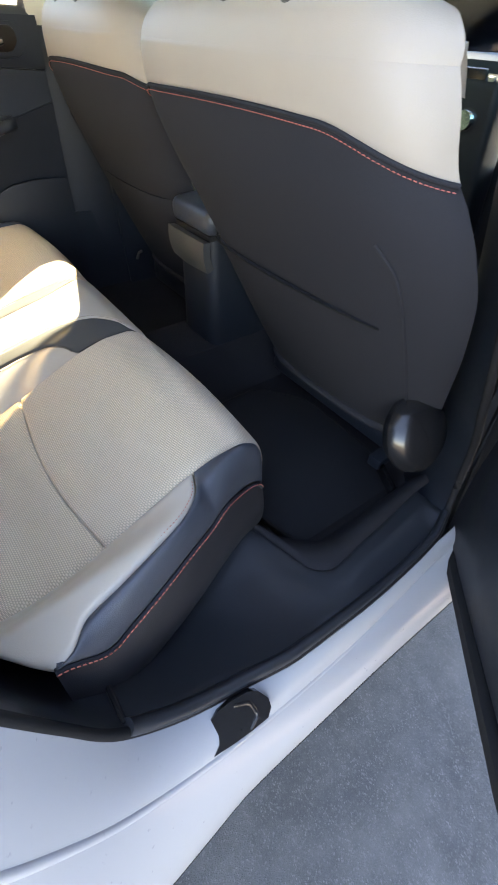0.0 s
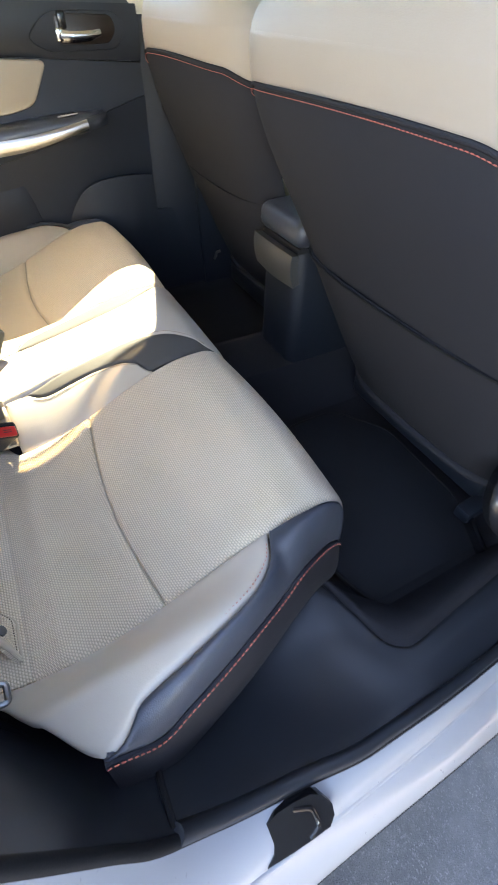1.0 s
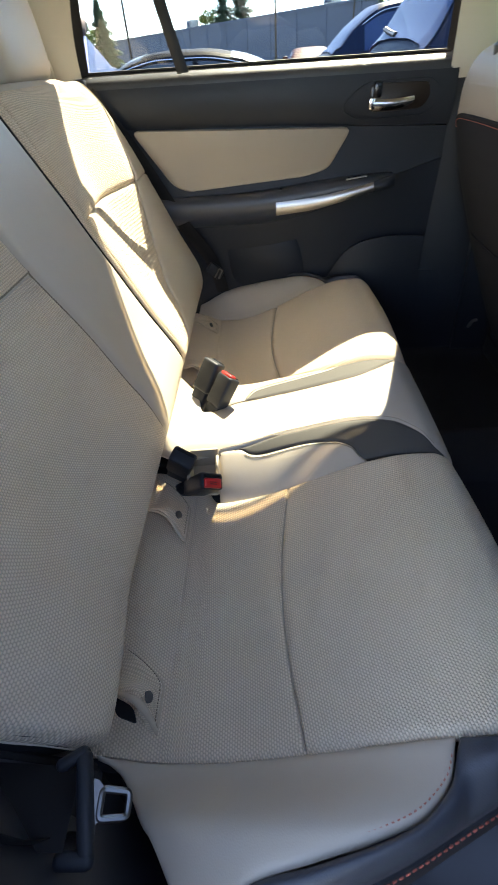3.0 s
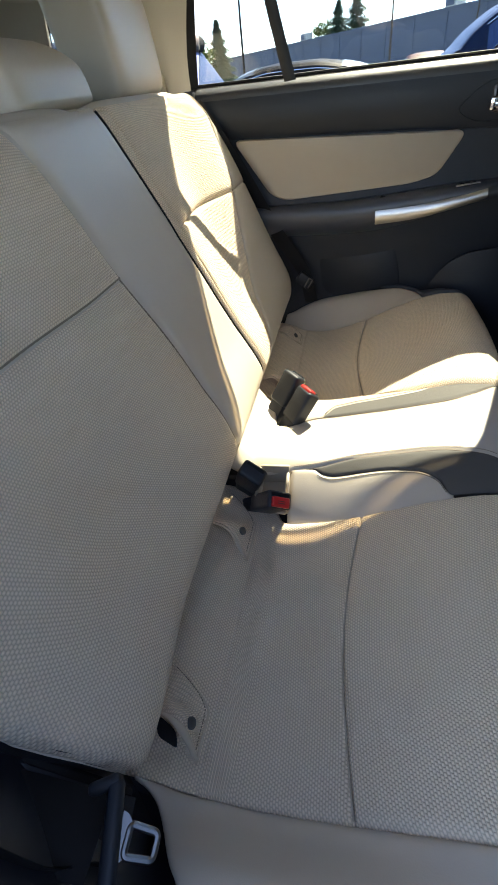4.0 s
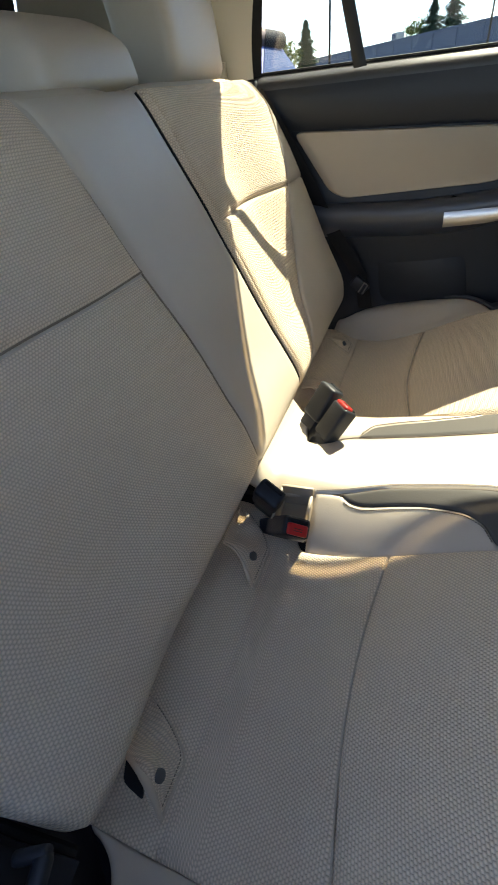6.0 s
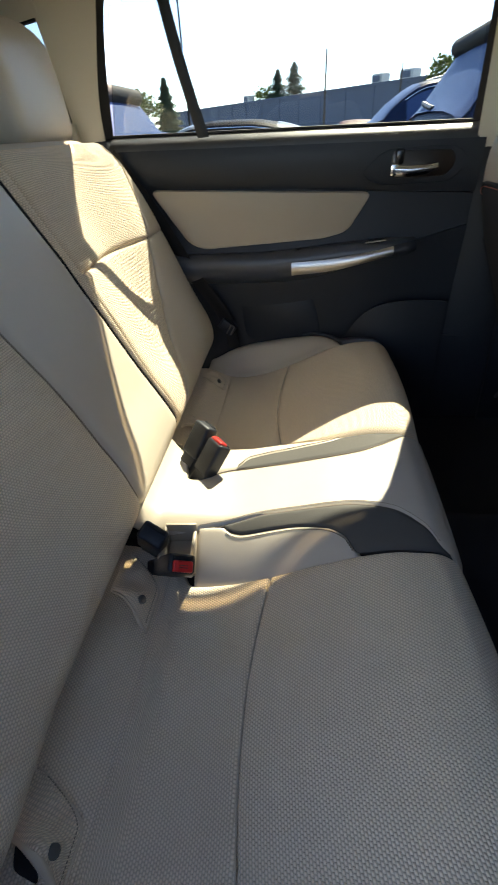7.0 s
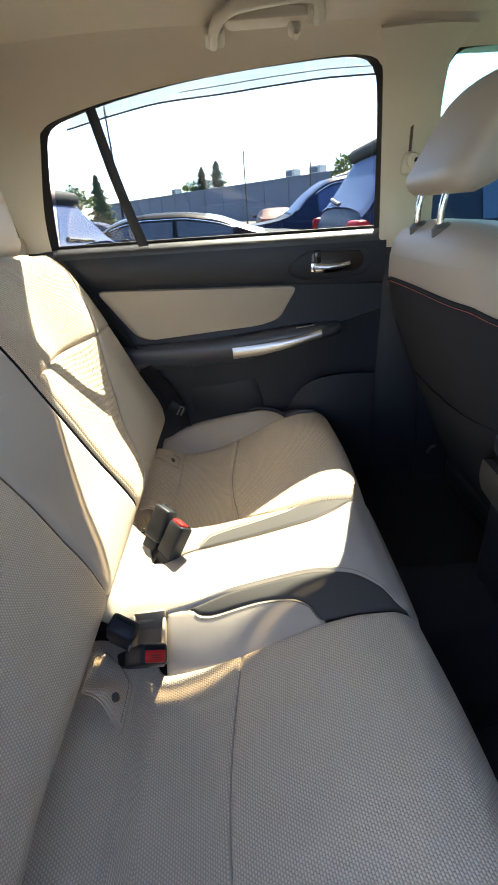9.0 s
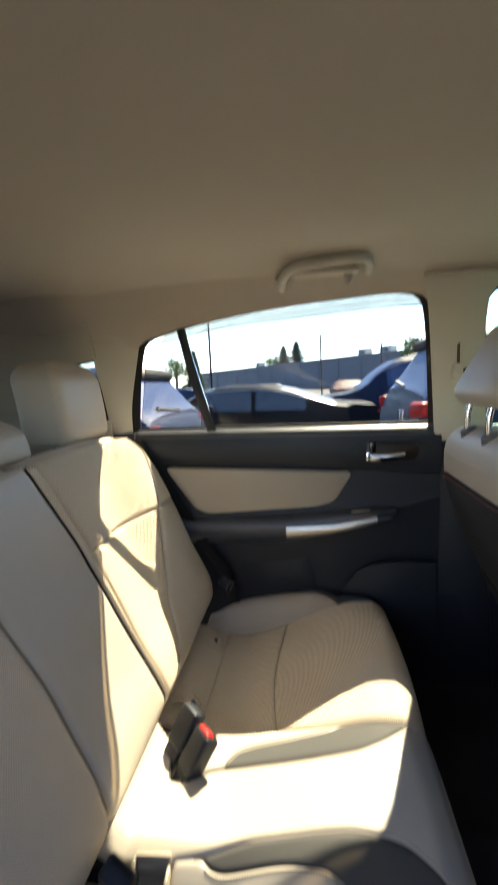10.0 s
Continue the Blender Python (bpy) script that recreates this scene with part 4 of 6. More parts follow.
def middle_z(x, y):
    """Flat in the middle, rolling down at its edges to the cloth's seam."""
    if y < 0:
        k = min(max((-0.102 - y) / 0.098, 0.0), 1.0)
        k = 0.75 * k ** 1.25 + 0.25 * k * k
        return lerp(MIDZ(x), base_z(x) - 0.006, k)
    k = min(max((y - 0.02) / (FARSEAM(x) - 0.016), 0.0), 1.0) * smooth((x + 0.02) / 0.06)
    k = 0.5 * k * k + 0.5 * (1 - math.sqrt(1 - k ** 2.4))
    return lerp(MIDZ(x), base_z(x) - 0.010, k)


def middle(lo, hi, a, b):
    def P(u, v):
        x = lerp(a, b, u)
        y = lerp(lo(x), hi(x), v)
        return (x, y, middle_z(x, y))

    return P


def middle_front(u, v):
    """The middle panel follows the cushion's lip down to its end."""
    x, z = along(-0.042, None)(u)
    low = u > 0.5 and z < 0.6
    y = lerp(-L1(x), F1(x), v) if not low else lerp(-0.19, 0.119, v)
    return (x + (0.004 if x > 0.47 else 0), y, z if low else max(z, middle_z(x, y)))


part("middle_panel", sheet(middle_front, 110, 36, 0.012, 0.005, 0.012), M_VINYL, bench, "beige vinyl middle seat panel")
for s, a, b, edge, x0 in ((-1, L1, L2, lambda x: MID_EDGE, 0.068), (1, F1, F2, lambda x: FARSEAM(x) + 0.004, 0.072)):
    part("middle_trim", sheet(middle(lambda x: min(s * a(x), s * b(x)), lambda x: max(s * a(x), s * b(x)), 0.114, 0.484), 80, 14, 0.010, 0.003, 0.006), M_GREYHIDE, bench, "grey vinyl crescent on the middle seat")
    part("middle_bolster", sheet(middle(lambda x: min(s * b(x), s * edge(x)), lambda x: max(s * b(x), s * edge(x)), x0, 0.336 if s < 0 else 0.330), 60, 30, 0.012, 0.005, 0.010), M_VINYL, bench)
    part("stitching", stitches([(x, s * (b(x) + 0.006), middle_z(x, s * (b(x) + 0.006)) + 0.0002) for x in np.linspace(0.118, 0.328, 90)], 0.0042, 0.0030, 0.0009), M_DARKTHREAD, bench)
    part("panel_stitching", stitches([(x, s * (a(x) - 0.007), middle_z(x, s * (a(x) - 0.007)) + 0.0002) for x in np.linspace(0.07, 0.46, 120)], 0.0042, 0.0030, 0.0007), M_HEM, bench)
    part("seam_cord", tube([(x, s * a(x), middle_z(x, s * a(x)) - 0.0042) for x in np.linspace(0.07, 0.47, 60)], 0.0022, 6), M_DARKTHREAD, bench)
# pockets for the buckles at the back of the middle place
part("buckle_pocket", joined(
    rbox((0.054, 0.006, 0.05), (0.040, -0.126, 0.578), (0, 0, 4), 0.0025, 2),
    rbox((0.006, 0.062, 0.05), (0.066, -0.156, 0.562), (14, 0, 2), 0.0025, 2),
    rbox((0.006, 0.062, 0.05), (0.014, -0.156, 0.570), (14, 0, 2), 0.0025, 2),
    rbox((0.054, 0.07, 0.006), (0.040, -0.158, 0.552), (14, 0, 0), 0.002, 1)), M_INSERT, bench, "tan plastic buckle pocket")
part("buckle_well", joined(
    rbox((0.06, 0.006, 0.06), (0.050, 0.002, 0.568), (0, 0, 12), 0.0025, 2),
    rbox((0.16, 0.15, 0.006), (0.0, 0.090, 0.545), (0, 0, 0), 0.002, 1)), M_VINYL, bench, "beige plastic buckle well")
part("underside", joined(rbox((0.40, 1.16, 0.14), (0.22, -0.01, 0.44), (0, 0, 0), 0.02, 2), rbox((0.16, 1.20, 0.14), (-0.10, -0.02, 0.455), (0, 0, 0), 0.01, 1)), M_DARKCLOTH, bench)


# child seat anchor flaps: a cloth tab with a button, lifted off its slot at one end
def anchor(ya, yb, open_slot=False, gape=1.0, name="anchor_flap"):
    flap = thing(name, (0.0, yb, 0.58), "beige mesh cloth flap with a button over the child seat anchor", "anchor flap", "anchor flaps")

    def P(u, v):
        """u runs down the roll from the backrest, v along it; at v = 1 the cloth gapes."""
        front = smooth(v / 0.55 + 0.12) ** 0.6
        x = -0.062 + 0.074 * u * front
        y = lerp(ya, yb, v * (0.60 + 0.40 * u))
        mouth = math.exp(-((1 - v) / 0.36) ** 2)
        lift = 0.004 + 0.004 * min(gape * 2, 1) + 0.026 * gape * mouth * math.sin(math.pi * u) ** 1.3 + 0.006 * math.sin(math.pi * v) * math.sin(math.pi * u)
        lift += 0.0030 * math.sin(13 * v + 7 * u) * math.sin(math.pi * u)
        return (x + lift * 0.45, y, base_z(x) + lift * 0.95)

    part("flap", sheet(P, 34, 40, 0.005, 0.003, 0.006, flip=ya > yb), M_MESH, flap)
    part("edge_binding", tube([tuple(np.array(P(1.0, k)) - np.array((0.001, 0, 0.004))) for k in np.linspace(0, 1, 24)] + [tuple(np.array(P(k, 1.0)) - np.array((0.001, 0, 0.003))) for k in np.linspace(0.95, 0.1, 16)], 0.0022, 6), M_MESH, flap)
    if open_slot:
        part("rolled_rim", tube([tuple(np.array(P(k, 0.985)) - np.array((0.000, 0, 0.004))) for k in np.linspace(0.10, 0.97, 26)], lambda k: 0.0022 + 0.0028 * math.sin(math.pi * k), 10), M_MESH, flap)
    part("hem", stitches([tuple(np.array(P(0.93, 0.06 + 0.90 * k)) + np.array((0.0004, 0, 0.0004))) for k in np.linspace(0, 1, 30)], 0.004, 0.0028, 0.0007), M_HEM, flap)
    bx, by, bz = P(0.70, 0.80)
    part("button", lathe([(0.0, -0.002), (0.0070, -0.002), (0.0070, 0.0022), (0.0045, 0.0036), (0.0, 0.0036)], (bx + 0.001, by, bz + 0.0005), (0, 58, 0), 16), M_STEELGREY, flap, "grey plastic button")
    if open_slot:
        w = yb - ya
        foot = rounded([(-0.044, ya + 0.64 * w), (-0.018, ya + 0.74 * w), (-0.010, ya + 0.92 * w), (-0.036, ya + 0.86 * w)], 0.006, 4)
        # raised dark patch on the roll in place of the hole's shade
        part("slot", loft([[(x, y, base_z(x) + d) for x, y in foot] for d in (0.001, 0.006)]), M_RUBBER, flap, "dark slot under the flap")
    return flap


anchor(-0.160, -0.290, gape=0.75)
anchor(-0.484, -0.584, True, 1.5)
anchor(0.580, 0.490, gape=0.0)
anchor(0.300, 0.215, gape=0.7)


# ---- rear bench: backrests ----
BACKX = curve([(0.56, -0.055), (0.60, -0.044), (0.62, -0.034), (0.645, -0.027), (0.68, -0.037), (0.75, -0.078), (0.85, -0.128), (0.965, -0.182), (1.06, -0.215), (1.12, -0.236), (1.145, -0.250), (1.158, -0.263)])
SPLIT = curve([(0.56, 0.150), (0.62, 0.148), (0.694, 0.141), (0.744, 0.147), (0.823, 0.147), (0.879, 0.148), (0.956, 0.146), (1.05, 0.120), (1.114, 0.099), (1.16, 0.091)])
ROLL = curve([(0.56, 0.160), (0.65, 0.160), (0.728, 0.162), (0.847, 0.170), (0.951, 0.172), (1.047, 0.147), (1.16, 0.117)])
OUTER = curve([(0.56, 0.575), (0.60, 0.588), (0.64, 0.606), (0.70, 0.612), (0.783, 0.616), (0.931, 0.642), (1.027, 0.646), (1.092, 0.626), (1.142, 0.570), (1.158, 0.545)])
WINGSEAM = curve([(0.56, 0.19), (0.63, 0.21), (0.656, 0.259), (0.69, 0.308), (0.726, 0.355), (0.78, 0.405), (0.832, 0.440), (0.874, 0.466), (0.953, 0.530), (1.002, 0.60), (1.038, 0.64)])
OUTER_NEAR = curve([(0.56, 0.590), (0.60, 0.612), (0.64, 0.626), (0.71, 0.638), (0.779, 0.649), (0.877, 0.642), (0.981, 0.609), (1.069, 0.556), (1.114, 0.508), (1.143, 0.443), (1.158, 0.408)])
CLOTHIN = curve([(0.56, 0.108), (0.659, 0.112), (0.735, 0.098), (0.821, 0.091), (0.941, 0.103), (1.085, 0.131), (1.145, 0.156)])


def back_x(y, z):
    """The backrest's face: bowed forward at its wings, hollow in the middle of each place."""
    wing = 0.03 * smooth((abs(y) - 0.40) / 0.2) * (1 - 0.6 * smooth((z - 0.95) / 0.15))
    if y > 0:
        wing = 0.045 * smooth((y - 0.33) / 0.2) * (1 - 0.6 * smooth((z - 0.95) / 0.15)) * (1.6 * smooth((z - 0.56) / 0.2) - 0.6)
    hollow = -0.016 * math.cos((abs(y) - 0.37) / 0.2 * math.pi / 2) ** 2 * smooth((z - 0.61) / 0.16) if abs(abs(y) - 0.37) < 0.2 else 0.0
    return BACKX(z) + wing * 0.6 + hollow


def back_panel(lo, hi, z0, z1, push=0.0):
    def P(u, v):
        z = lerp(z0, z1, u)
        y = lerp(lo(z), hi(z), v)
        return (back_x(y, z) + push, y, z)

    return P


near_back = thing("folding_rear_seat", (-0.15, -0.25, 0.6), "wide beige rear backrest section in mesh cloth and vinyl", "car seat")
far_back = thing("folding_rear_seat", (-0.15, 0.38, 0.6), "narrow beige rear backrest section in mesh cloth", "car seat")
neg = lambda f: (lambda z: -f(z))
part("cloth_lower", sheet(back_panel(neg(OUTER_NEAR), neg(CLOTHIN), 0.602, 0.948), 90, 80, 0.012, 0.014, 0.020, flip=True), M_MESH, near_back)
part("cloth_upper", sheet(back_panel(neg(OUTER_NEAR), neg(CLOTHIN), 0.948, 1.156), 40, 80, 0.012, 0.007, 0.018, flip=True), M_MESH, near_back)
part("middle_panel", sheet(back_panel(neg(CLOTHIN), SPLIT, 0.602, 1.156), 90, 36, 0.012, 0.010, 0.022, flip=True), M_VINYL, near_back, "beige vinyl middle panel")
def seam(points, parent, deep=0.004, r=0.0020, name="seam"):
    """A dark welt sunk into a seam of the backrest."""
    return part(name, tube([(back_x(y, z) - deep, y, z) for y, z in points], r, 6), M_HEM, parent)


seam([(lerp(-OUTER_NEAR(0.948), -CLOTHIN(0.948), k), 0.948) for k in np.linspace(0.02, 1, 60)], near_back, 0.0066, 0.0021)
seam([(-CLOTHIN(z), z) for z in np.linspace(0.62, 1.14, 60)], near_back, 0.0080, 0.0015)
# dark tube along the foot in place of the gap's shadow
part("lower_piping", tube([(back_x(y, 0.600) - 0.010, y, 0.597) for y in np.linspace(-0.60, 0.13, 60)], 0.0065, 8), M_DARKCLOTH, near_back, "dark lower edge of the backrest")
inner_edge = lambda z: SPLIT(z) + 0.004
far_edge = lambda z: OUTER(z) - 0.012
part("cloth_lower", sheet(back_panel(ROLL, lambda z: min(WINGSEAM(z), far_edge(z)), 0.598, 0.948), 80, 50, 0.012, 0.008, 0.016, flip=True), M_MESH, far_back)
UPPERSEAM = curve([(0.948, 0.527), (0.99, 0.556), (1.04, 0.588), (1.09, 0.604), (1.13, 0.575), (1.158, 0.530)])
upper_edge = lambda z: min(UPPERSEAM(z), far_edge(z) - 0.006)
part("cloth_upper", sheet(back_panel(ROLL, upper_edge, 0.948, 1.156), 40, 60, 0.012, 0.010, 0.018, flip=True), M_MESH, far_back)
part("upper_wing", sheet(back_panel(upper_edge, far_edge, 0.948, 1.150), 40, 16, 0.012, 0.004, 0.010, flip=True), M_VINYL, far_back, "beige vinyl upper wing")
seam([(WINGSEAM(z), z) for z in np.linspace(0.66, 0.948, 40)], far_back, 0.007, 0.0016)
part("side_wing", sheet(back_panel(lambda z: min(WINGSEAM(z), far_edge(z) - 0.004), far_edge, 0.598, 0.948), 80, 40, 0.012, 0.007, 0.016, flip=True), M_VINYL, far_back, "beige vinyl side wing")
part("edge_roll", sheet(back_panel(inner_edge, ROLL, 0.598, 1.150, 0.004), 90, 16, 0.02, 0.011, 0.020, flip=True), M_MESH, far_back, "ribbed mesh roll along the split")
# black tube darkens the split as shade between the sections would
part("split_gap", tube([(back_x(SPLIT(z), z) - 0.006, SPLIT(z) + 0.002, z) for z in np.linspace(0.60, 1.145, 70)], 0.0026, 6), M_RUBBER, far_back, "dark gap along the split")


def shell(lo, hi):
    """The backrest's body behind its covers, with a rounded top."""
    prof = [(0.030, 0.61), (0.016, 0.80), (0.012, 1.0), (0.010, 1.10), (0.008, 1.135), (0.012, 1.146), (0.04, 1.154), (0.07, 1.148), (0.09, 1.12), (0.10, 1.0), (0.11, 0.6)]

    def P(u, v):
        k = u * (len(prof) - 1)
        n = min(int(k), len(prof) - 2)
        d, z = (lerp(prof[n][c], prof[n + 1][c], k - n) for c in (0, 1))
        zz = min(z, 1.145)
        y = lerp(lo(zz), hi(zz), v)
        return (back_x(y, zz) - d, y, z - 0.02 * (2 * v - 1) ** 8)

    return sheet(P, 60, 24, 0.004)


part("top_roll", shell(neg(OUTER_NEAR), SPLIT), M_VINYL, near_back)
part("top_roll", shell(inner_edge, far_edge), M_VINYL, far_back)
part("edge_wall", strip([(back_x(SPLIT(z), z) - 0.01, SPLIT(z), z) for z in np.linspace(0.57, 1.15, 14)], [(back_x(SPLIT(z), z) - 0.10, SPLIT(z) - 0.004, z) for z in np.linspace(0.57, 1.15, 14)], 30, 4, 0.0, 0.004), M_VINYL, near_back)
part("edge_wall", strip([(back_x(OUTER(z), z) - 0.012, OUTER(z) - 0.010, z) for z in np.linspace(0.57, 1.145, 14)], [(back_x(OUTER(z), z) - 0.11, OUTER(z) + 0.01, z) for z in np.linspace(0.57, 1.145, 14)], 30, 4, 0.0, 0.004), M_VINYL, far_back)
part("edge_wall", strip([(back_x(-OUTER_NEAR(z), z) - 0.012, -OUTER_NEAR(z) + 0.002, z) for z in np.linspace(0.57, 1.145, 14)], [(back_x(-OUTER_NEAR(z), z) - 0.11, -OUTER_NEAR(z) - 0.02, z) for z in np.linspace(0.57, 1.145, 14)], 30, 4, 0.0, 0.004), M_DARKCLOTH, near_back)


# ---- head restraints ----
def headrest(name, at, size, label, low=False, group="rear head restraints"):
    """A padded head restraint: front, sides and back lofted upward. at: middle of its front's foot."""
    hr = thing(name, at, label, "head restraint", group)
    w, d, h = size
    rings = []
    for k in np.linspace(0, 1, 18):
        z = at[2] + h * k
        e = math.sin(min(1, k / 0.12) * math.pi / 2) * math.sin(min(1, (1 - k) / (0.5 if low else 0.26)) * math.pi / 2) ** 0.55
        ww, dd = w / 2 * lerp(0.55 if k > 0.5 else 0.92, 1, e), d / 2 * lerp(0.25 if k > 0.5 else 0.8, 1, e)
        back = (0.035 if low else 0.03) * k * k
        ring = []
        for t in np.linspace(0, 2 * math.pi, 44, endpoint=False):
            c, sn = math.cos(t), math.sin(t)
            n = 0.30 if low else 0.24
            ring.append((at[0] - d / 2 - back + dd * math.copysign(abs(c) ** n, c), at[1] + ww * math.copysign(abs(sn) ** n, sn), z))
        rings.append(ring)
    part("pad", loft(rings), M_VINYL, hr, sharp=70)
    for sy in (-1, 1):
        part("post", tube([(at[0] - d / 2, at[1] + sy * w * 0.22, at[2] - 0.05), (at[0] - d / 2, at[1] + sy * w * 0.22, at[2] + 0.02)], 0.006, 10), M_CHROME, hr)
        part("collar", lathe([(0.0, 0), (0.014, 0), (0.014, 0.008), (0.0, 0.010)], (at[0] - d / 2, at[1] + sy * w * 0.22, at[2] - 0.012), seg=14), M_BLACK, hr)
    return hr


headrest("head_restraint", (-0.288, 0.072, 1.150), (0.237, 0.16, 0.097), "low beige vinyl head restraint of the middle seat", True)
headrest("head_restraint", (-0.302, 0.452, 1.152), (0.240, 0.13, 0.218), "tall beige vinyl head restraint on the rear backrest")
headrest("head_restraint", (-0.302, -0.41, 1.157), (0.242, 0.13, 0.232), "tall beige vinyl head restraint on the rear backrest")


# ---- belts and buckles ----
def buckle(top, way, wide, red, name="seat_belt_buckle"):
    """top: middle of the end face; way: the direction that it points in; wide: its width's direction."""
    b = thing(name, top, "black seat belt buckle with a red release button" if red else "black seat belt buckle seen from its side", "seat belt buckle", "rear buckles")
    z = Vector(way).normalized()
    x = Vector(wide)
    x = (x - z * x.dot(z)).normalized()
    m = Matrix((x, z.cross(x), z)).transposed().to_4x4()
    m.translation = Vector(top)
    part("housing", moved(rbox((0.046, 0.030, 0.072), (0, 0, -0.037), (0, 0, 0), 0.006, 3, (1.0, 1.05)), m), M_BLACK, b)
    part("mouth", moved(rbox((0.034, 0.006, 0.003), (0, 0.009, -0.0005), (0, 0, 0), 0.001, 1), m), M_RUBBER, b)
    part("stalk", moved(rbox((0.040, 0.026, 0.08), (0, 0.002, -0.100), (0, 0, 0), 0.006, 2), m), M_BLACK, b)
    if red:
        btn = part("button", moved(rbox((0.034, 0.018, 0.010), (0, -0.0045, -0.0015), (0, 0, 0), 0.003, 3), m), M_RED, b, "red release button")
        part("button_mark", moved(joined(rbox((0.014, 0.0012, 0.001), (0, -0.007, 0.0036), (0, 0, 0), 0), rbox((0.014, 0.0012, 0.001), (0, -0.0035, 0.0036), (0, 0, 0), 0)), m), M_DARKTHREAD, btn)
    return b


buckle((0.064, -0.212, 0.604), (0.60, -0.40, 0.68), (0.75, 0.35, -0.5), True)
buckle((0.014, -0.186, 0.640), (0.30, -0.45, 0.84), (0.9, -0.3, -0.3), False)
buckle((0.087, 0.045, 0.658), (0.037, 0.030, 0.060), (0.66, -0.75, 0.0), True)
buckle((0.054, 0.086, 0.672), (0.034, 0.028, 0.061), (0.75, -0.66, 0.0), False)

near_belt = thing("seat_belt", (-0.02, -0.68, 0.62), "black seat belt with a steel tongue lying by the seat", "seat belt")
part("webbing", ribbon(path([(-0.16, -0.70, 1.1), (-0.09, -0.71, 0.85), (-0.05, -0.715, 0.72), (-0.035, -0.70, 0.645), (-0.06, -0.72, 0.55)], 30), (0.9, 0.25, 0.2), 0.047, 0.0016), M_WEBBING, near_belt)
part("lap_webbing", ribbon(path([(-0.012, -0.682, 0.686), (-0.06, -0.684, 0.706), (-0.12, -0.690, 0.738), (-0.20, -0.70, 0.79)], 20), (0.12, -0.96, 0.18), 0.062, 0.0018), M_WEBBING, near_belt)
m = pose(-0.001, -0.681, 0.692, 10, -4, 14)
part("tongue_grip", moved(joined(rbox((0.014, 0.078, 0.014), (0.002, 0, 0), (0, 0, 0), 0.0055, 4), rbox((0.030, 0.011, 0.014), (-0.008, 0.035, 0), (0, 0, 14), 0.005, 4), rbox((0.034, 0.014, 0.014), (-0.008, -0.035, 0), (0, 0, -12), 0.006, 4)), m), M_BLACK, near_belt, "black plastic tongue grip")
m = pose(0.004, -0.679, 0.682, 8, 24, 4) @ Matrix.Scale(0.56, 4)
loop = rounded([(0.012, -0.019), (0.056, -0.016), (0.056, 0.016), (0.012, 0.019)], 0.008, 5)
part("tongue", joined(moved(tube([(x, y, 0.0) for x, y in loop], 0.0058, 8, True), m), moved(prism([(-0.004, -0.032), (0.004, -0.030), (0.016, -0.019), (0.016, 0.019), (0.004, 0.030), (-0.004, 0.032)], 2, -0.002, 0.002), m)), M_STEEL, near_belt, "steel belt tongue")
side_trim = thing("seat_side_trim", (-0.1, -0.67, 0.62), "black plastic trim panel beside the rear backrest", "trim panel")
part("panel", strip([(-0.30, -0.655, 0.84), (-0.16, -0.652, 0.745), (-0.07, -0.648, 0.672), (-0.03, -0.640, 0.60)], [(-0.30, -0.76, 0.80), (-0.17, -0.755, 0.70), (-0.08, -0.748, 0.63), (-0.03, -0.735, 0.56)], 30, 10, 0.008, 0.012, lift=(0.3, 0, 1)), M_BLACK, side_trim)
part("rear_edge", tube(path([(-0.30, -0.652, 0.842), (-0.16, -0.649, 0.748), (-0.07, -0.645, 0.675), (-0.03, -0.637, 0.603)], 24), 0.006, 8), M_RUBBER, side_trim)

far_belt = thing("seat_belt", (-0.1, 0.64, 0.8), "black seat belt beside the far rear backrest", "seat belt")
part("webbing", ribbon(path([(-0.26, 0.640, 1.12), (-0.18, 0.648, 1.0), (-0.08, 0.652, 0.82), (0.01, 0.648, 0.68), (0.03, 0.64, 0.60)], 30), (0.6, -0.3, 0.4), 0.047, 0.0016), M_WEBBING, far_belt)
part("tongue_grip", rbox((0.05, 0.02, 0.035), (0.012, 0.628, 0.672), (0, 40, 0), 0.006, 2), M_BLACK, far_belt)
part("tongue", joined(rbox((0.004, 0.003, 0.030), (0.018, 0.616, 0.668), (0, 30, 0), 0.001, 1), rbox((0.004, 0.003, 0.030), (0.029, 0.616, 0.664), (0, 30, 0), 0.001, 1), rbox((0.012, 0.003, 0.004), (0.030, 0.616, 0.680), (0, 30, 0), 0.001, 1)), M_STEEL, far_belt, "steel belt tongue")


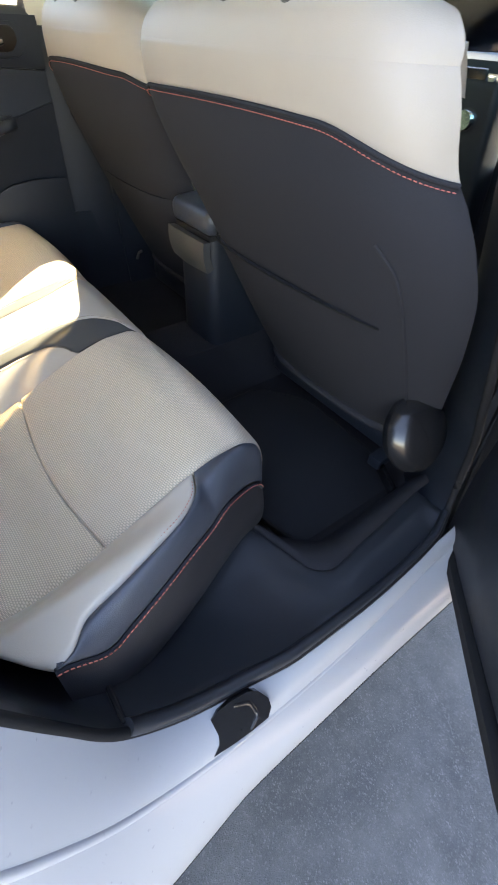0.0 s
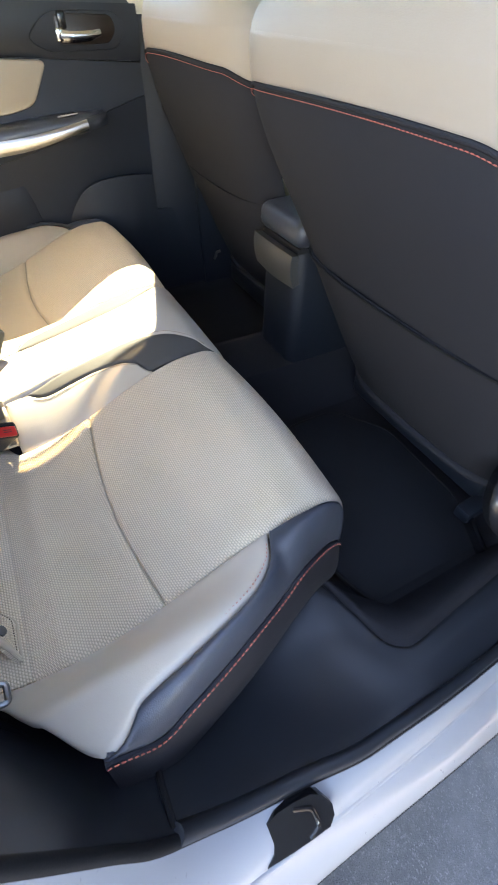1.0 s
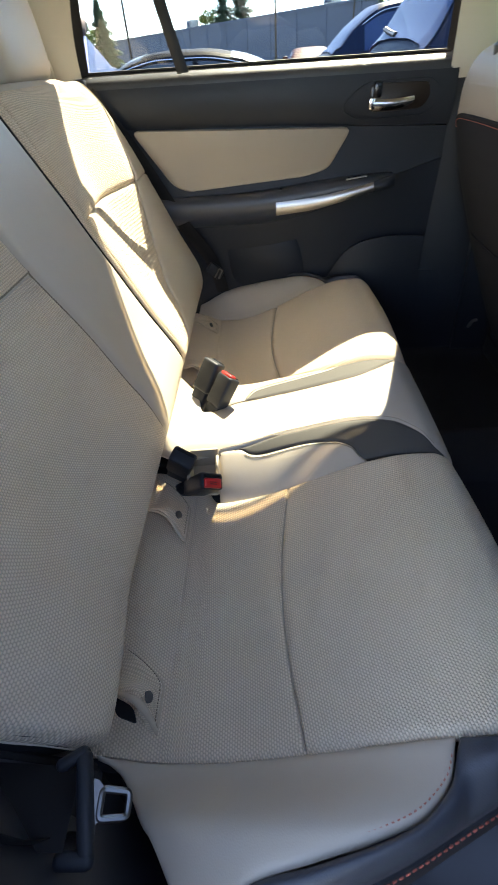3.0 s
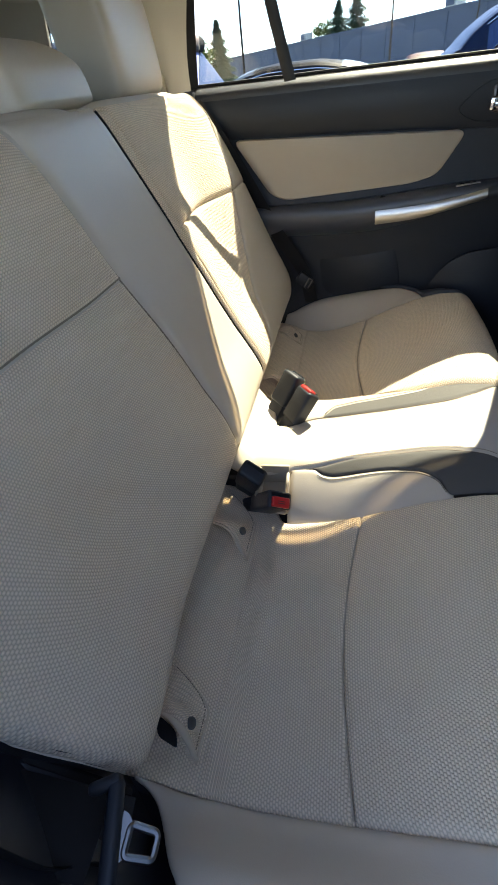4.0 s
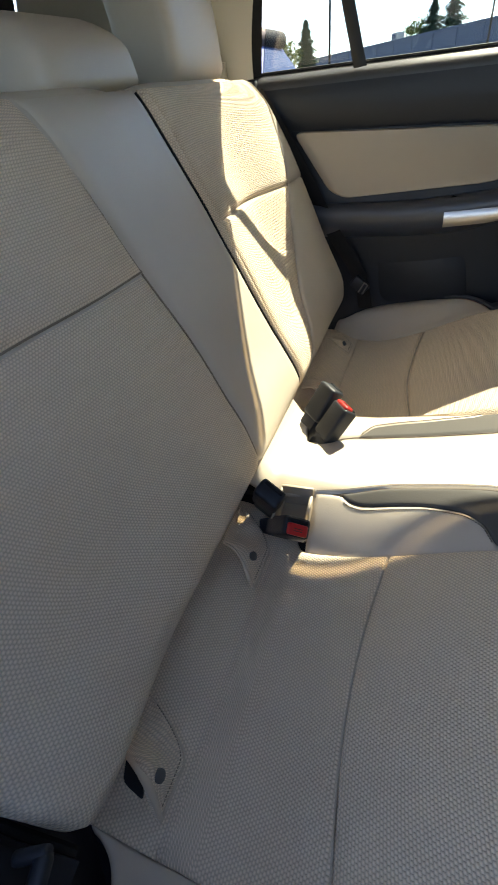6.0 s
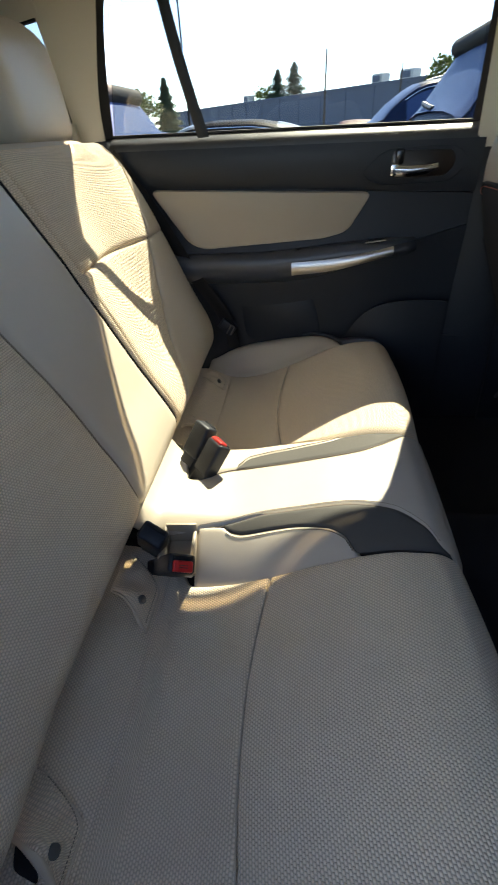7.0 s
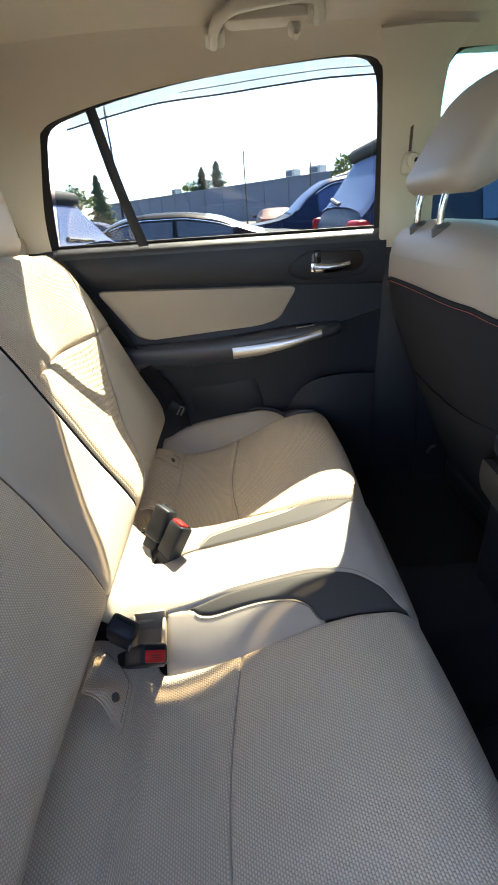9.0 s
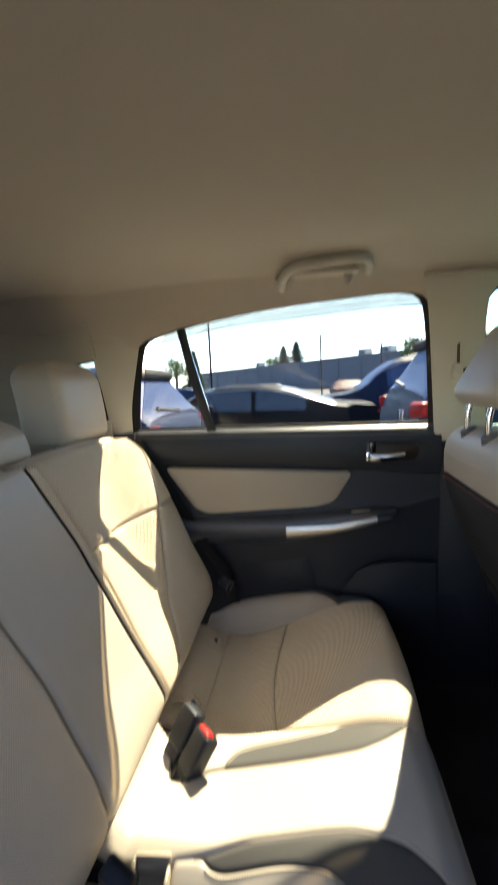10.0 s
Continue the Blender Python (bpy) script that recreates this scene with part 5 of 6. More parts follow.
# ---- front seats ----
def front_seat(cy, label, inner, outer, back=0.0):
    """inner and outer: half breadths towards the car's middle and its side, by height."""
    seat = thing("front_seat", (0.95, cy, 0.36), label, "car seat", "front seats")
    face = curve([(0.46, 0.83 + back), (0.55, 0.785 + back), (0.685, 0.722 + back), (0.85, 0.648 + back), (0.97, 0.600 + back), (1.05, 0.582 + back), (1.10, 0.580 + back), (1.14, 0.592 + back), (1.165, 0.625 + back), (1.172, 0.67 + back)])
    cut = lambda v: 1.036 + 0.012 * math.sin(math.pi * v) - (0.036 * smooth((abs(2 * v - 1) - 0.48) / 0.60) if (2 * v - 1) * cy > 0 else 0.018 * smooth((abs(2 * v - 1) - 0.75) / 0.25))

    def P(z, v):
        a = 2 * v - 1
        w = (inner if a * cy < 0 else outer)(z)
        return (face(z) + 0.015 * a * a + 0.06 * abs(a) ** 6, cy + w * (0.9 * a + 0.1 * math.sin(a * math.pi / 2)), z)

    part("lower_cover", sheet(lambda u, v: P(lerp(0.46, cut(v), u), v), 50, 60, 0.01, 0.004, 0.010), M_DARKCLOTH, seat, "black cloth lower back cover")
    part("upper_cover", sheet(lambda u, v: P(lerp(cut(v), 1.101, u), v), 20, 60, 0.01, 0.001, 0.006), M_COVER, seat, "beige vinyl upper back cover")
    line = [P(cut(v) - 0.006, v) for v in np.linspace(0.004, 0.996, 80)]
    part("piping", tube([(x - 0.001, y, z + 0.003) for x, y, z in line], 0.003, 8), M_DARKCLOTH, seat)
    part("stitching", stitches([(x - 0.0026, y, z - 0.004) for x, y, z in line], 0.0066, 0.0046, 0.0007), M_THREAD, seat, "red stitching")
    POCKET = (0.17, 0.97) if cy < 0 else (0.03, 0.83)
    seam_v = curve([(0.46, 0.07), (0.58, 0.08), (0.77, 0.11), (0.88, 0.13), (0.95, 0.20)])
    part("side_seam", tube([tuple(np.array(P(z, seam_v(z) if cy < 0 else 1 - seam_v(z))) - np.array((0.0015, 0, 0))) for z in np.linspace(0.47, 0.92, 40)], 0.0028, 8), M_DARKCLOTH, seat)
    part("foot_roll", tube([tuple(np.array(P(0.475, v)) - np.array((0.002, 0, 0))) for v in np.linspace(0.03, 0.97, 30)], 0.011, 10), M_DARKCLOTH, seat)
    part("map_pocket", sheet(lambda u, v: np.array(P(lerp(0.48, 0.780, u), lerp(*POCKET, v))) - np.array((0.002 + 0.008 * u * math.sin(math.pi * v), 0, 0)), 24, 24, 0.003, 0.002, 0.01), M_DARKCLOTH, seat, "black cloth map pocket")
    if cy < 0:
        part("pocket_hem", tube([tuple(np.array(P(0.780, lerp(*POCKET, v))) - np.array((0.005 + 0.008 * math.sin(math.pi * v), 0, 0))) for v in np.linspace(0, 1, 30)], 0.0022, 8), M_RUBBER, seat)
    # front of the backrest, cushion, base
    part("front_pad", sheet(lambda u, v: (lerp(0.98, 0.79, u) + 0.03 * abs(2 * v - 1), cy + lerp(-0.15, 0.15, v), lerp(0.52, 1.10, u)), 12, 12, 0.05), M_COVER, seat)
    over = path([(face(1.10), 1.10), (face(1.135), 1.135), (0.607 + back, 1.157), (0.642 + back, 1.171), (0.69 + back, 1.169), (0.74 + back, 1.145), (0.77 + back, 1.09)], 30)

    def roll(u, v):
        """The top of the backrest, rolling over to its front."""
        k = u * 29
        n = min(int(k), 28)
        x, z = (lerp(over[n][c], over[n + 1][c], k - n) for c in (0, 1))
        a = 2 * v - 1
        w = (inner if a * cy < 0 else outer)(1.10) * lerp(1.0, 0.60, smooth(u * 1.7))
        return (x + 0.015 * a * a + 0.06 * abs(a) ** 6, cy + w * (0.9 * a + 0.1 * math.sin(a * math.pi / 2)), z - 0.030 * abs(a) ** 5 * smooth(u * 2))

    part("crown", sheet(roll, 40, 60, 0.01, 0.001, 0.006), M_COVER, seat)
    part("cushion", rbox((0.5, 0.48, 0.14), (1.12, cy, 0.56), (0, -6, 0), 0.04, 3), M_DARKCLOTH, seat)
    part("seat_base", rbox((0.46, 0.44, 0.10), (1.10, cy, 0.43), (0, 0, 0), 0.02, 2), M_BLACK, seat)
    # restraint
    hy = cy - 0.007
    fx = back - 0.028
    pad = []
    for k in np.linspace(0, 1, 20):
        z = 1.218 + 0.210 * k
        e = math.sin(min(1, k / 0.22 + 0.12) * math.pi / 2) ** 0.7 * math.sin(min(1, (1 - k) / 0.3 + 0.02) * math.pi / 2) ** 0.5
        ring = []
        for t in np.linspace(0, 2 * math.pi, 40, endpoint=False):
            c, sn = math.cos(t), math.sin(t)
            ring.append((0.656 + fx + 0.125 * k + 0.064 * e * math.copysign(abs(c) ** 0.55, c), hy + (0.146 + 0.006 * k) * lerp(0.72, 1, e) * math.copysign(abs(sn) ** 0.45, sn), z))
        pad.append(ring)
    rest = part("head_restraint", loft(pad), M_COVER, seat, "beige vinyl head restraint", sharp=70)
    for sy in (-0.062, 0.062):
        part("post", tube(path([(0.635 + fx, hy + sy, 1.158), (0.635 + fx, hy + sy, 1.185), (0.646 + fx, hy + sy, 1.25)], 10), 0.0065, 12), M_CHROME, rest, "chrome post")
        part("collar", lathe([(0, -0.016), (0.021, -0.016), (0.020, 0.001), (0.012, 0.008), (0, 0.008)], (0.640 + fx, hy + sy, 1.160), (0, -12, 0), seg=20), M_STEELGREY, rest)
    return seat


DRIVER = curve([(0.46, 0.176), (0.55, 0.21), (0.66, 0.24), (0.78, 0.27), (0.88, 0.29), (0.97, 0.305), (1.05, 0.31), (1.10, 0.305), (1.135, 0.285), (1.16, 0.23), (1.172, 0.15)])
INNER = curve([(0.46, 0.205), (0.55, 0.235), (0.66, 0.262), (0.79, 0.290), (0.83, 0.305), (0.926, 0.352), (1.017, 0.392), (1.08, 0.402), (1.12, 0.388), (1.15, 0.335), (1.172, 0.21)])
OUTSIDE = curve([(0.46, 0.26), (0.55, 0.31), (0.66, 0.335), (0.78, 0.356), (0.86, 0.362), (0.93, 0.350), (0.977, 0.330), (1.01, 0.309), (1.066, 0.294), (1.10, 0.279), (1.13, 0.258), (1.16, 0.20), (1.172, 0.14)])
DRIVER_OUT = curve([(0.46, 0.25), (0.55, 0.275), (0.66, 0.285), (0.78, 0.29), (0.88, 0.288), (0.97, 0.282), (1.05, 0.272), (1.10, 0.258), (1.135, 0.232), (1.16, 0.18), (1.172, 0.12)])
front_seat(0.345, "beige and black driver seat seen from behind", DRIVER, DRIVER_OUT, 0.035)
front_seat(-0.398, "beige and black front passenger seat seen from behind", INNER, OUTSIDE)
hinge = thing("recliner_cover", (0.80, -0.70, 0.52), "glossy black recliner cover beside the front seat", "recliner cover")
part("cover", moved(lathe([(0.0, 0.045), (0.05, 0.042), (0.075, 0.025), (0.082, 0.0), (0.07, -0.02), (0.0, -0.02)], (0, 0, 0), seg=28), pose(0.80, -0.70, 0.55, 60, -30, 20)), M_GLOSSBLACK, hinge)

# centre console
con = thing("centre_console", (0.85, 0.0, 0.4), "black centre console end between the front seats", "console")
part("body", rbox((0.5, 0.17, 0.40), (0.975, -0.005, 0.56), (0, 0, 0), 0.03, 4, (1.0, 0.92)), M_BLACK, con)
part("rear_face", strip([(0.705, -0.09, 0.74), (0.700, -0.005, 0.742), (0.705, 0.08, 0.74)], [(0.715, -0.09, 0.665), (0.710, -0.005, 0.663), (0.715, 0.08, 0.665)], 12, 6, 0.006, 0.02, lift=(-1, 0, 0)), M_CONSOLE, con, "grey plastic rear panel")
part("lid", rbox((0.34, 0.185, 0.06), (0.885, -0.005, 0.785), (0, -3, 0), 0.024, 4), M_DARKHIDE, con, "padded black armrest lid")
part("lid_gap", rbox((0.30, 0.16, 0.014), (0.875, -0.005, 0.748), (0, -2, 0), 0.004, 2), M_RUBBER, con)

# small pale bit on the far floor
solid("seat_lever", tube(path([(0.84, 0.63, 0.44), (0.85, 0.625, 0.465), (0.86, 0.62, 0.47)], 8), 0.005, 8), M_STEEL, "small steel lever end on the seat rail", "lever")

# dashboard and windscreen
dash = thing("dashboard", (1.75, 0.0, 0.8), "black dashboard with a centre screen and chrome knobs", "dashboard")
part("top", sheet(lambda u, v: (lerp(1.52, 2.1, u), lerp(-0.70, 0.70, v), 1.073 - 0.012 * (2 * v - 1) ** 2), 8, 12, 0.03), M_BLACK, dash)
part("lower_body", rbox((0.40, 1.36, 0.50), (1.80, 0.0, 0.60), (0, 0, 0), 0.04, 3), M_BLACK, dash)
part("centre_panel", rbox((0.10, 0.30, 0.46), (1.545, -0.115, 0.82), (0, -8, 0), 0.02, 3), M_BLACK, dash, "black centre stack")
part("fascia", rbox((0.012, 0.27, 0.10), (1.492, -0.115, 0.955), (0, -8, 0), 0.005, 2), M_SATIN, dash, "satin silver fascia")
part("screen", rbox((0.012, 0.20, 0.075), (1.480, -0.115, 1.022), (0, -8, 0), 0.004, 2), M_GLOSSBLACK, dash, "glossy black screen")
for z in (1.005, 1.022, 1.040):
    part("screen_button", rbox((0.008, 0.018, 0.012), (1.474, -0.232, z), (0, -8, 0), 0.002, 1), M_SATIN, dash, "small silver button")
for y in (-0.195, -0.035):
    part("knob", lathe([(0.0, 0.03), (0.022, 0.03), (0.028, 0.022), (0.030, 0.0), (0.0, 0.0)], (1.486, y, 0.953), (0, -90, 0), 24), M_CHROME, dash, "chrome knob")
solid("windscreen", strip([(2.1, -0.66, 1.06), (2.15, 0, 1.06), (2.1, 0.66, 1.06)], [(1.42, -0.56, 1.52), (1.45, 0, 1.54), (1.42, 0.56, 1.52)], 12, 10, 0.03, 0.005), M_GLASS, "clear windscreen glass of the car", "windscreen", kind="structure")
for s in (-1, 1):
    solid("front_pillar", tube(path([(2.1, 0.70 * s, 0.99), (1.75, 0.66 * s, 1.27), (1.42, 0.60 * s, 1.50)], 12), 0.045, 12), M_TRIMBEIGE, "beige front pillar trim", "pillar", kind="structure")
for s, number, belt in ((1, 3, 0.0), (-1, 4, -0.06)):
    far_front = thing("door_%d" % number, (1.2, 0.74 * s, 0.8), "closed front door with a window", "car door", kind="structure")
    Y = (lambda y, s=s, belt=belt: (y - belt) * s)
    xr = 0.775 if s > 0 else 0.98
    part("panel", strip([(xr, Y(0.70), 1.12), (1.4, Y(0.70), 1.10), (2.05, Y(0.70), 1.03)], [(xr + 0.04, Y(0.70), 0.34), (1.4, Y(0.70), 0.34), (2.05, Y(0.68), 0.34)], 12, 8, 0.0, 0.04), M_BLACK, far_front)
    part("window_frame", tube(path([(xr + 0.008, Y(0.70), 1.12), (xr - 0.004, Y(0.66), 1.33), (xr - 0.020, Y(0.633), 1.43), (xr - 0.018, Y(0.620), 1.485), (xr + 0.015, Y(0.612), 1.514), (xr + 0.085, Y(0.610), 1.517), (1.3, Y(0.60), 1.50)], 50), 0.006, 8), M_RUBBER, far_front, "black window seal")
    part("window_pane", strip([(xr - 0.01, Y(0.72), 1.10), (2.0, Y(0.72), 1.04)], [(xr - 0.03, Y(0.63), 1.52), (1.45, Y(0.62), 1.50)], 8, 6, 0.0, 0.004), M_FRONTGLASS, far_front)
    part("belt_ledge", strip([(xr, Y(0.725), 1.118), (2.0, Y(0.725), 1.04)], [(xr, Y(0.69), 1.112), (2.0, Y(0.69), 1.034)], 8, 4, 0.0, 0.008), M_SCUFF, far_front)

# near rear door, standing open
odoor = thing("door_2", (0.86, -0.95, 0.6), "open rear door with dark trim", "car door", kind="structure")
HINGE, TIP = np.array((0.83, -0.83)), np.array((0.19, -1.49))


def leaf(k, z, out=0.0):
    p = HINGE + (TIP - HINGE) * k
    n = np.array((TIP[1] - HINGE[1], -(TIP[0] - HINGE[0])))
    n = n / np.linalg.norm(n)
    return (p[0] + n[0] * out, p[1] + n[1] * out, z)


part("inner_panel", sheet(lambda u, v: leaf(u, lerp(lerp(0.36, 0.42, u), 1.10, v), 0.05 * math.sin(math.pi * min(1, v * 1.2)) * smooth(u * 6)), 20, 16, 0.02), M_BLACK, odoor, "black door panel")
part("door_edge", tube([leaf(k, z, 0.0) for k, z in ((0.0, 1.1), (0.0, 0.7), (0.0, 0.36), (0.5, 0.36), (1.0, 0.42), (1.0, 1.1))], 0.018, 8), M_RUBBER, odoor)
part("outer_skin", sheet(lambda u, v: leaf(u, lerp(0.32, 1.12, v), -0.08), 8, 8, 0.01), M_WHITE, odoor, "white painted outer skin")
# out of view: frame and pane added to cut sky light on the seats
part("window_frame", tube(path([leaf(0.02, 1.10, -0.02), leaf(0.03, 1.35, 0.03), leaf(0.08, 1.50, 0.06), leaf(0.45, 1.50, 0.06), leaf(0.90, 1.41, 0.05), leaf(1.0, 1.12, -0.02)], 50), 0.024, 10), M_RUBBER, odoor, "black window frame")
part("window_pane", sheet(lambda u, v: leaf(lerp(0.03, 0.97, u), lerp(1.09, lerp(1.50, 1.42, u), v), lerp(-0.02, 0.05, v)), 8, 8, 0.004), M_GLASS, odoor, "clear side window glass")


# ---- outside ----
solid("ground", sheet(lambda u, v: (lerp(-260, 260, u), lerp(-260, 260, v), GROUND), 3, 3, 0.2, flip=False), M_ASPHALT, "grey worn asphalt of the car park", "ground", kind="structure")
M_NAVY = paint("dark_blue_metallic_paint", (0.013, 0.022, 0.048), 0.0, 0.5, coat=0.0, spec=0.05)
M_GREYBLUE = paint("blue_grey_metallic_paint", (0.018, 0.033, 0.076), 0.0, 0.5, coat=0.0, spec=0.04)
M_INK = paint("black_car_paint", (0.008, 0.009, 0.013), 0.0, 0.5, coat=0.0, spec=0.03)
M_REDPAINT = paint("red_car_paint", (0.05, 0.007, 0.008), 0.0, 0.5, coat=0.0, spec=0.06)
# blues put reflected sky into the glass; the second is darkened against direct sun
M_DARKGLASS = tinted("dark_car_glass", (0.036, 0.066, 0.145), 0.45, 0.05)
M_SUNSIDEGLASS = tinted("deep_tinted_glass", (0.028, 0.052, 0.125), 0.5, 0.04)
M_GREYGLASS = tinted("grey_car_glass", (0.065, 0.085, 0.11), 0.3, 0.12)
M_MATT = plastic("matt_black_plastic", (0.008, 0.008, 0.009), 0.7, 100.0, 0.0001, 0.1, 0.12)
M_TAIL = plastic("red_lamp_glass", (0.30, 0.007, 0.009), 0.35, 100.0, 0.00005, 0.05, 0.15)
M_TYRE = plastic("tyre_rubber", (0.018, 0.018, 0.018), 0.8, 400.0, 0.0006, 0.3)
M_WALLGREY = plastic("grey_painted_wall", (0.095, 0.115, 0.155), 0.8, 60.0, 0.002, 0.3)
M_CONCRETE = plastic("pale_metal_box", (0.5, 0.49, 0.46), 0.7, 60.0, 0.002, 0.2)
M_NEEDLES = cloth("conifer_needles", (0.06, 0.09, 0.055), 0.9, 20.0, 0.01, 0.4)
M_LEAVES = cloth("broad_leaves", (0.10, 0.13, 0.03), 0.8, 20.0, 0.01, 0.4)
M_BARK = cloth("bark", (0.09, 0.065, 0.045), 0.95, 40.0, 0.01, 0.3)


def car(name, label, m, top, width, paint_mat, belt=0.93, glass_x=(), side_x=(), group="parked cars", tail=None, wheels=(), tint=None):
    """A parked car. top: the middle line's (x, z) from tail to nose; width: its half breadth; m: its place."""
    c = thing(name, (0, 0, 0), label, "car", group)
    c.matrix_basis = m
    tint = tint or M_DARKGLASS
    zt = curve(top)
    x0, x1 = top[0][0], top[-1][0]

    def half(x):
        return width * (1 - 0.10 * abs((2 * (x - x0) / (x1 - x0)) - 1) ** 6 - 0.05 * abs((2 * (x - x0) / (x1 - x0)) - 1) ** 2)

    def sect(x, k, grow=0.0):
        """Across the car at x: k runs from 0 at the middle of the roof to 1 at the sill."""
        w, h = half(x), zt(x)
        b = min(belt, h - 0.015)
        wr = lerp(w * 0.97, w * 0.74, smooth((h - belt) / 0.45))
        pts = [(0, h), (wr * 0.55, h - 0.008), (wr * 0.9, h - 0.035), (wr, h - 0.07 if h - b > 0.1 else h - 0.02), (w * 0.965, b), (w, b - 0.12), (w * 0.995, 0.55), (w * 0.95, 0.25)]
        n = min(int(k * 7), 6)
        f = k * 7 - n
        return tuple(lerp(pts[n][q], pts[n + 1][q], f) for q in (0, 1))

    def skin(xa, xb, ka, kb, grow, nu, nv, s=1):
        def P(u, v):
            x = lerp(xa, xb, u)
            y, z = sect(x, lerp(ka, kb, v))
            return (x, s * (y + grow * 0.7), z + grow * 0.7)

        return sheet(P, nu, nv, 0.004)

    def full(u, v):
        x = lerp(x0, x1, u)
        k = abs(2 * v - 1)
        y, z = sect(x, k)
        return (x, y * (1 if v > 0.5 else -1), z)

    put = lambda nm, piece, mat, lb="", par=c: part(nm, moved(piece, m), mat, par, lb)
    put("body", sheet(full, 90, 57, 0.01), paint_mat)
    for nm, x in (("tail_panel", x0), ("nose_panel", x1)):
        y, z = sect(x, 4 / 7)
        put(nm, rbox((0.06, half(x) * 1.84, z - 0.25), (x + (0.02 if x == x0 else -0.02), 0, (z + 0.25) / 2), (0, 0, 0), 0.02, 2), paint_mat)
    for xa, xb in glass_x:
        def P(u, v, xa=xa, xb=xb):
            x = lerp(xa, xb, u)
            y, z = sect(x, abs(2 * v - 1) * 2.9 / 7)
            return (x + math.copysign(0.012, x), math.copysign(y, v - 0.5), z + 0.010)

        put("screen", sheet(P, 12, 28, 0.004), tint, "dark glass")
    for s in (-1, 1):
        for xa, xb in side_x:
            put("side_window", skin(xa, xb, 3.15 / 7, 3.93 / 7, 0.006, 14, 5, s), tint, "dark side glass")
            top_line = [(x, s * (sect(x, 3.08 / 7)[0] + 0.008), sect(x, 3.08 / 7)[1] + 0.006) for x in np.linspace(xa - 0.03, xb + 0.03, 16)]
            put("window_trim", tube(top_line, 0.009, 6), M_CHROME)
        put("sill_line", tube([(x, s * (half(x) * 0.99 + 0.006), 0.62) for x in np.linspace(x0 + 0.2, x1 - 0.2, 16)], 0.012, 6), paint_mat)
    for x in wheels:
        for s in (-1, 1):
            w = put("wheel", lathe([(0.0, -0.10), (0.25, -0.11), (0.33, -0.09), (0.34, 0.0), (0.33, 0.09), (0.25, 0.11), (0.0, 0.10)], (x, s * (width - 0.10), 0.34), (90, 0, 0), 28), M_TYRE)
            put("rim", lathe([(0.0, -0.03), (0.05, -0.035), (0.2, 0.0), (0.22, 0.01), (0.0, 0.01)], (x, s * (width + 0.012), 0.34), (90 * s, 0, 0), 20), M_SATIN, "silver alloy rim", w)
    for s in (-1, 1):
        xm = [b for a, b in side_x][-1] - 0.25 if side_x else x1 - 1.4
        put("mirror", rbox((0.12, 0.2, 0.14), (xm, s * (half(xm) + 0.08), belt + 0.08), (0, 0, 12 * s), 0.04, 3), paint_mat)
        put("headlight", rbox((0.16, 0.34, 0.12), (x1 - 0.06, s * half(x1) * 0.72, min(belt, zt(x1)) - 0.16), (0, 0, 14 * s), 0.03, 2), M_STEEL, "headlight")
        put("tail_lamp", rbox((0.10, 0.17, 0.11), (x0 + 0.080, s * half(x0) * 0.90, (tail or belt) - 0.065), (0, 0, -20 * s), 0.035, 4), M_TAIL, "red tail lamp")
    return c, put


def at_spot(x, y, turn):
    return pose(x, y, GROUND, 0, 0, turn)


SUV = [(-2.34, 0.60), (-2.33, 0.90), (-2.31, 1.15), (-2.25, 1.29), (-2.18, 1.36), (-2.03, 1.58), (-1.95, 1.68), (-1.80, 1.73), (-1.2, 1.75), (-0.3, 1.76), (0.3, 1.72), (0.75, 1.50), (1.15, 1.17), (1.4, 1.10), (2.0, 1.02), (2.25, 0.90), (2.32, 0.65)]
SEDAN = [(-2.35, 0.62), (-2.32, 0.95), (-2.2, 1.02), (-1.75, 1.06), (-1.45, 1.12), (-0.9, 1.31), (-0.35, 1.395), (0.1, 1.40), (0.5, 1.34), (0.95, 1.12), (1.25, 0.98), (1.5, 0.95), (2.1, 0.86), (2.32, 0.72), (2.35, 0.55)]


def suv(m, label, mat, k=1.0, tint=None, name="suv"):
    c, put = car(name, label, m, [(x, z * k) for x, z in SUV], 0.93, mat, 1.16 * k, ((-2.235, -1.96), (0.42, 1.10)), ((-1.55, -0.55), (-0.45, 0.62)), tail=1.25 * k, wheels=(-1.45, 1.42), tint=tint)
    put("spoiler", rbox((0.20, 1.12, 0.105), (-1.95, 0, 1.680 * k), (0, -14, 0), 0.05, 6), M_MATT, "black roof spoiler")
    put("wiper", tube(path([(-2.235, -0.05, 1.33 * k), (-2.225, 0.15, 1.345 * k), (-2.205, 0.42, 1.37 * k)], 10), 0.016, 6), M_BLACK)
    for y in (-0.50, -0.41):
        put("badge", rbox((0.02, 0.045, 0.07), (-2.335, y, 1.14 * k), (0, 4, 0), 0.004, 1), M_CHROME, "small chrome badge")
    for s in (-1, 1):
        put("roof_bar", tube(path([(-1.55, s * 0.62, 1.74 * k), (-1.4, s * 0.62, 1.79 * k), (-0.2, s * 0.62, 1.81 * k), (0.1, s * 0.62, 1.76 * k)], 20), 0.018, 8), M_SATIN)
    put("fuel_flap", prism(rounded([(-1.62, 0.80), (-1.40, 0.80), (-1.40, 0.98), (-1.62, 0.98)], 0.03), 1, -0.915, -0.938, 0.004), mat)
    return c


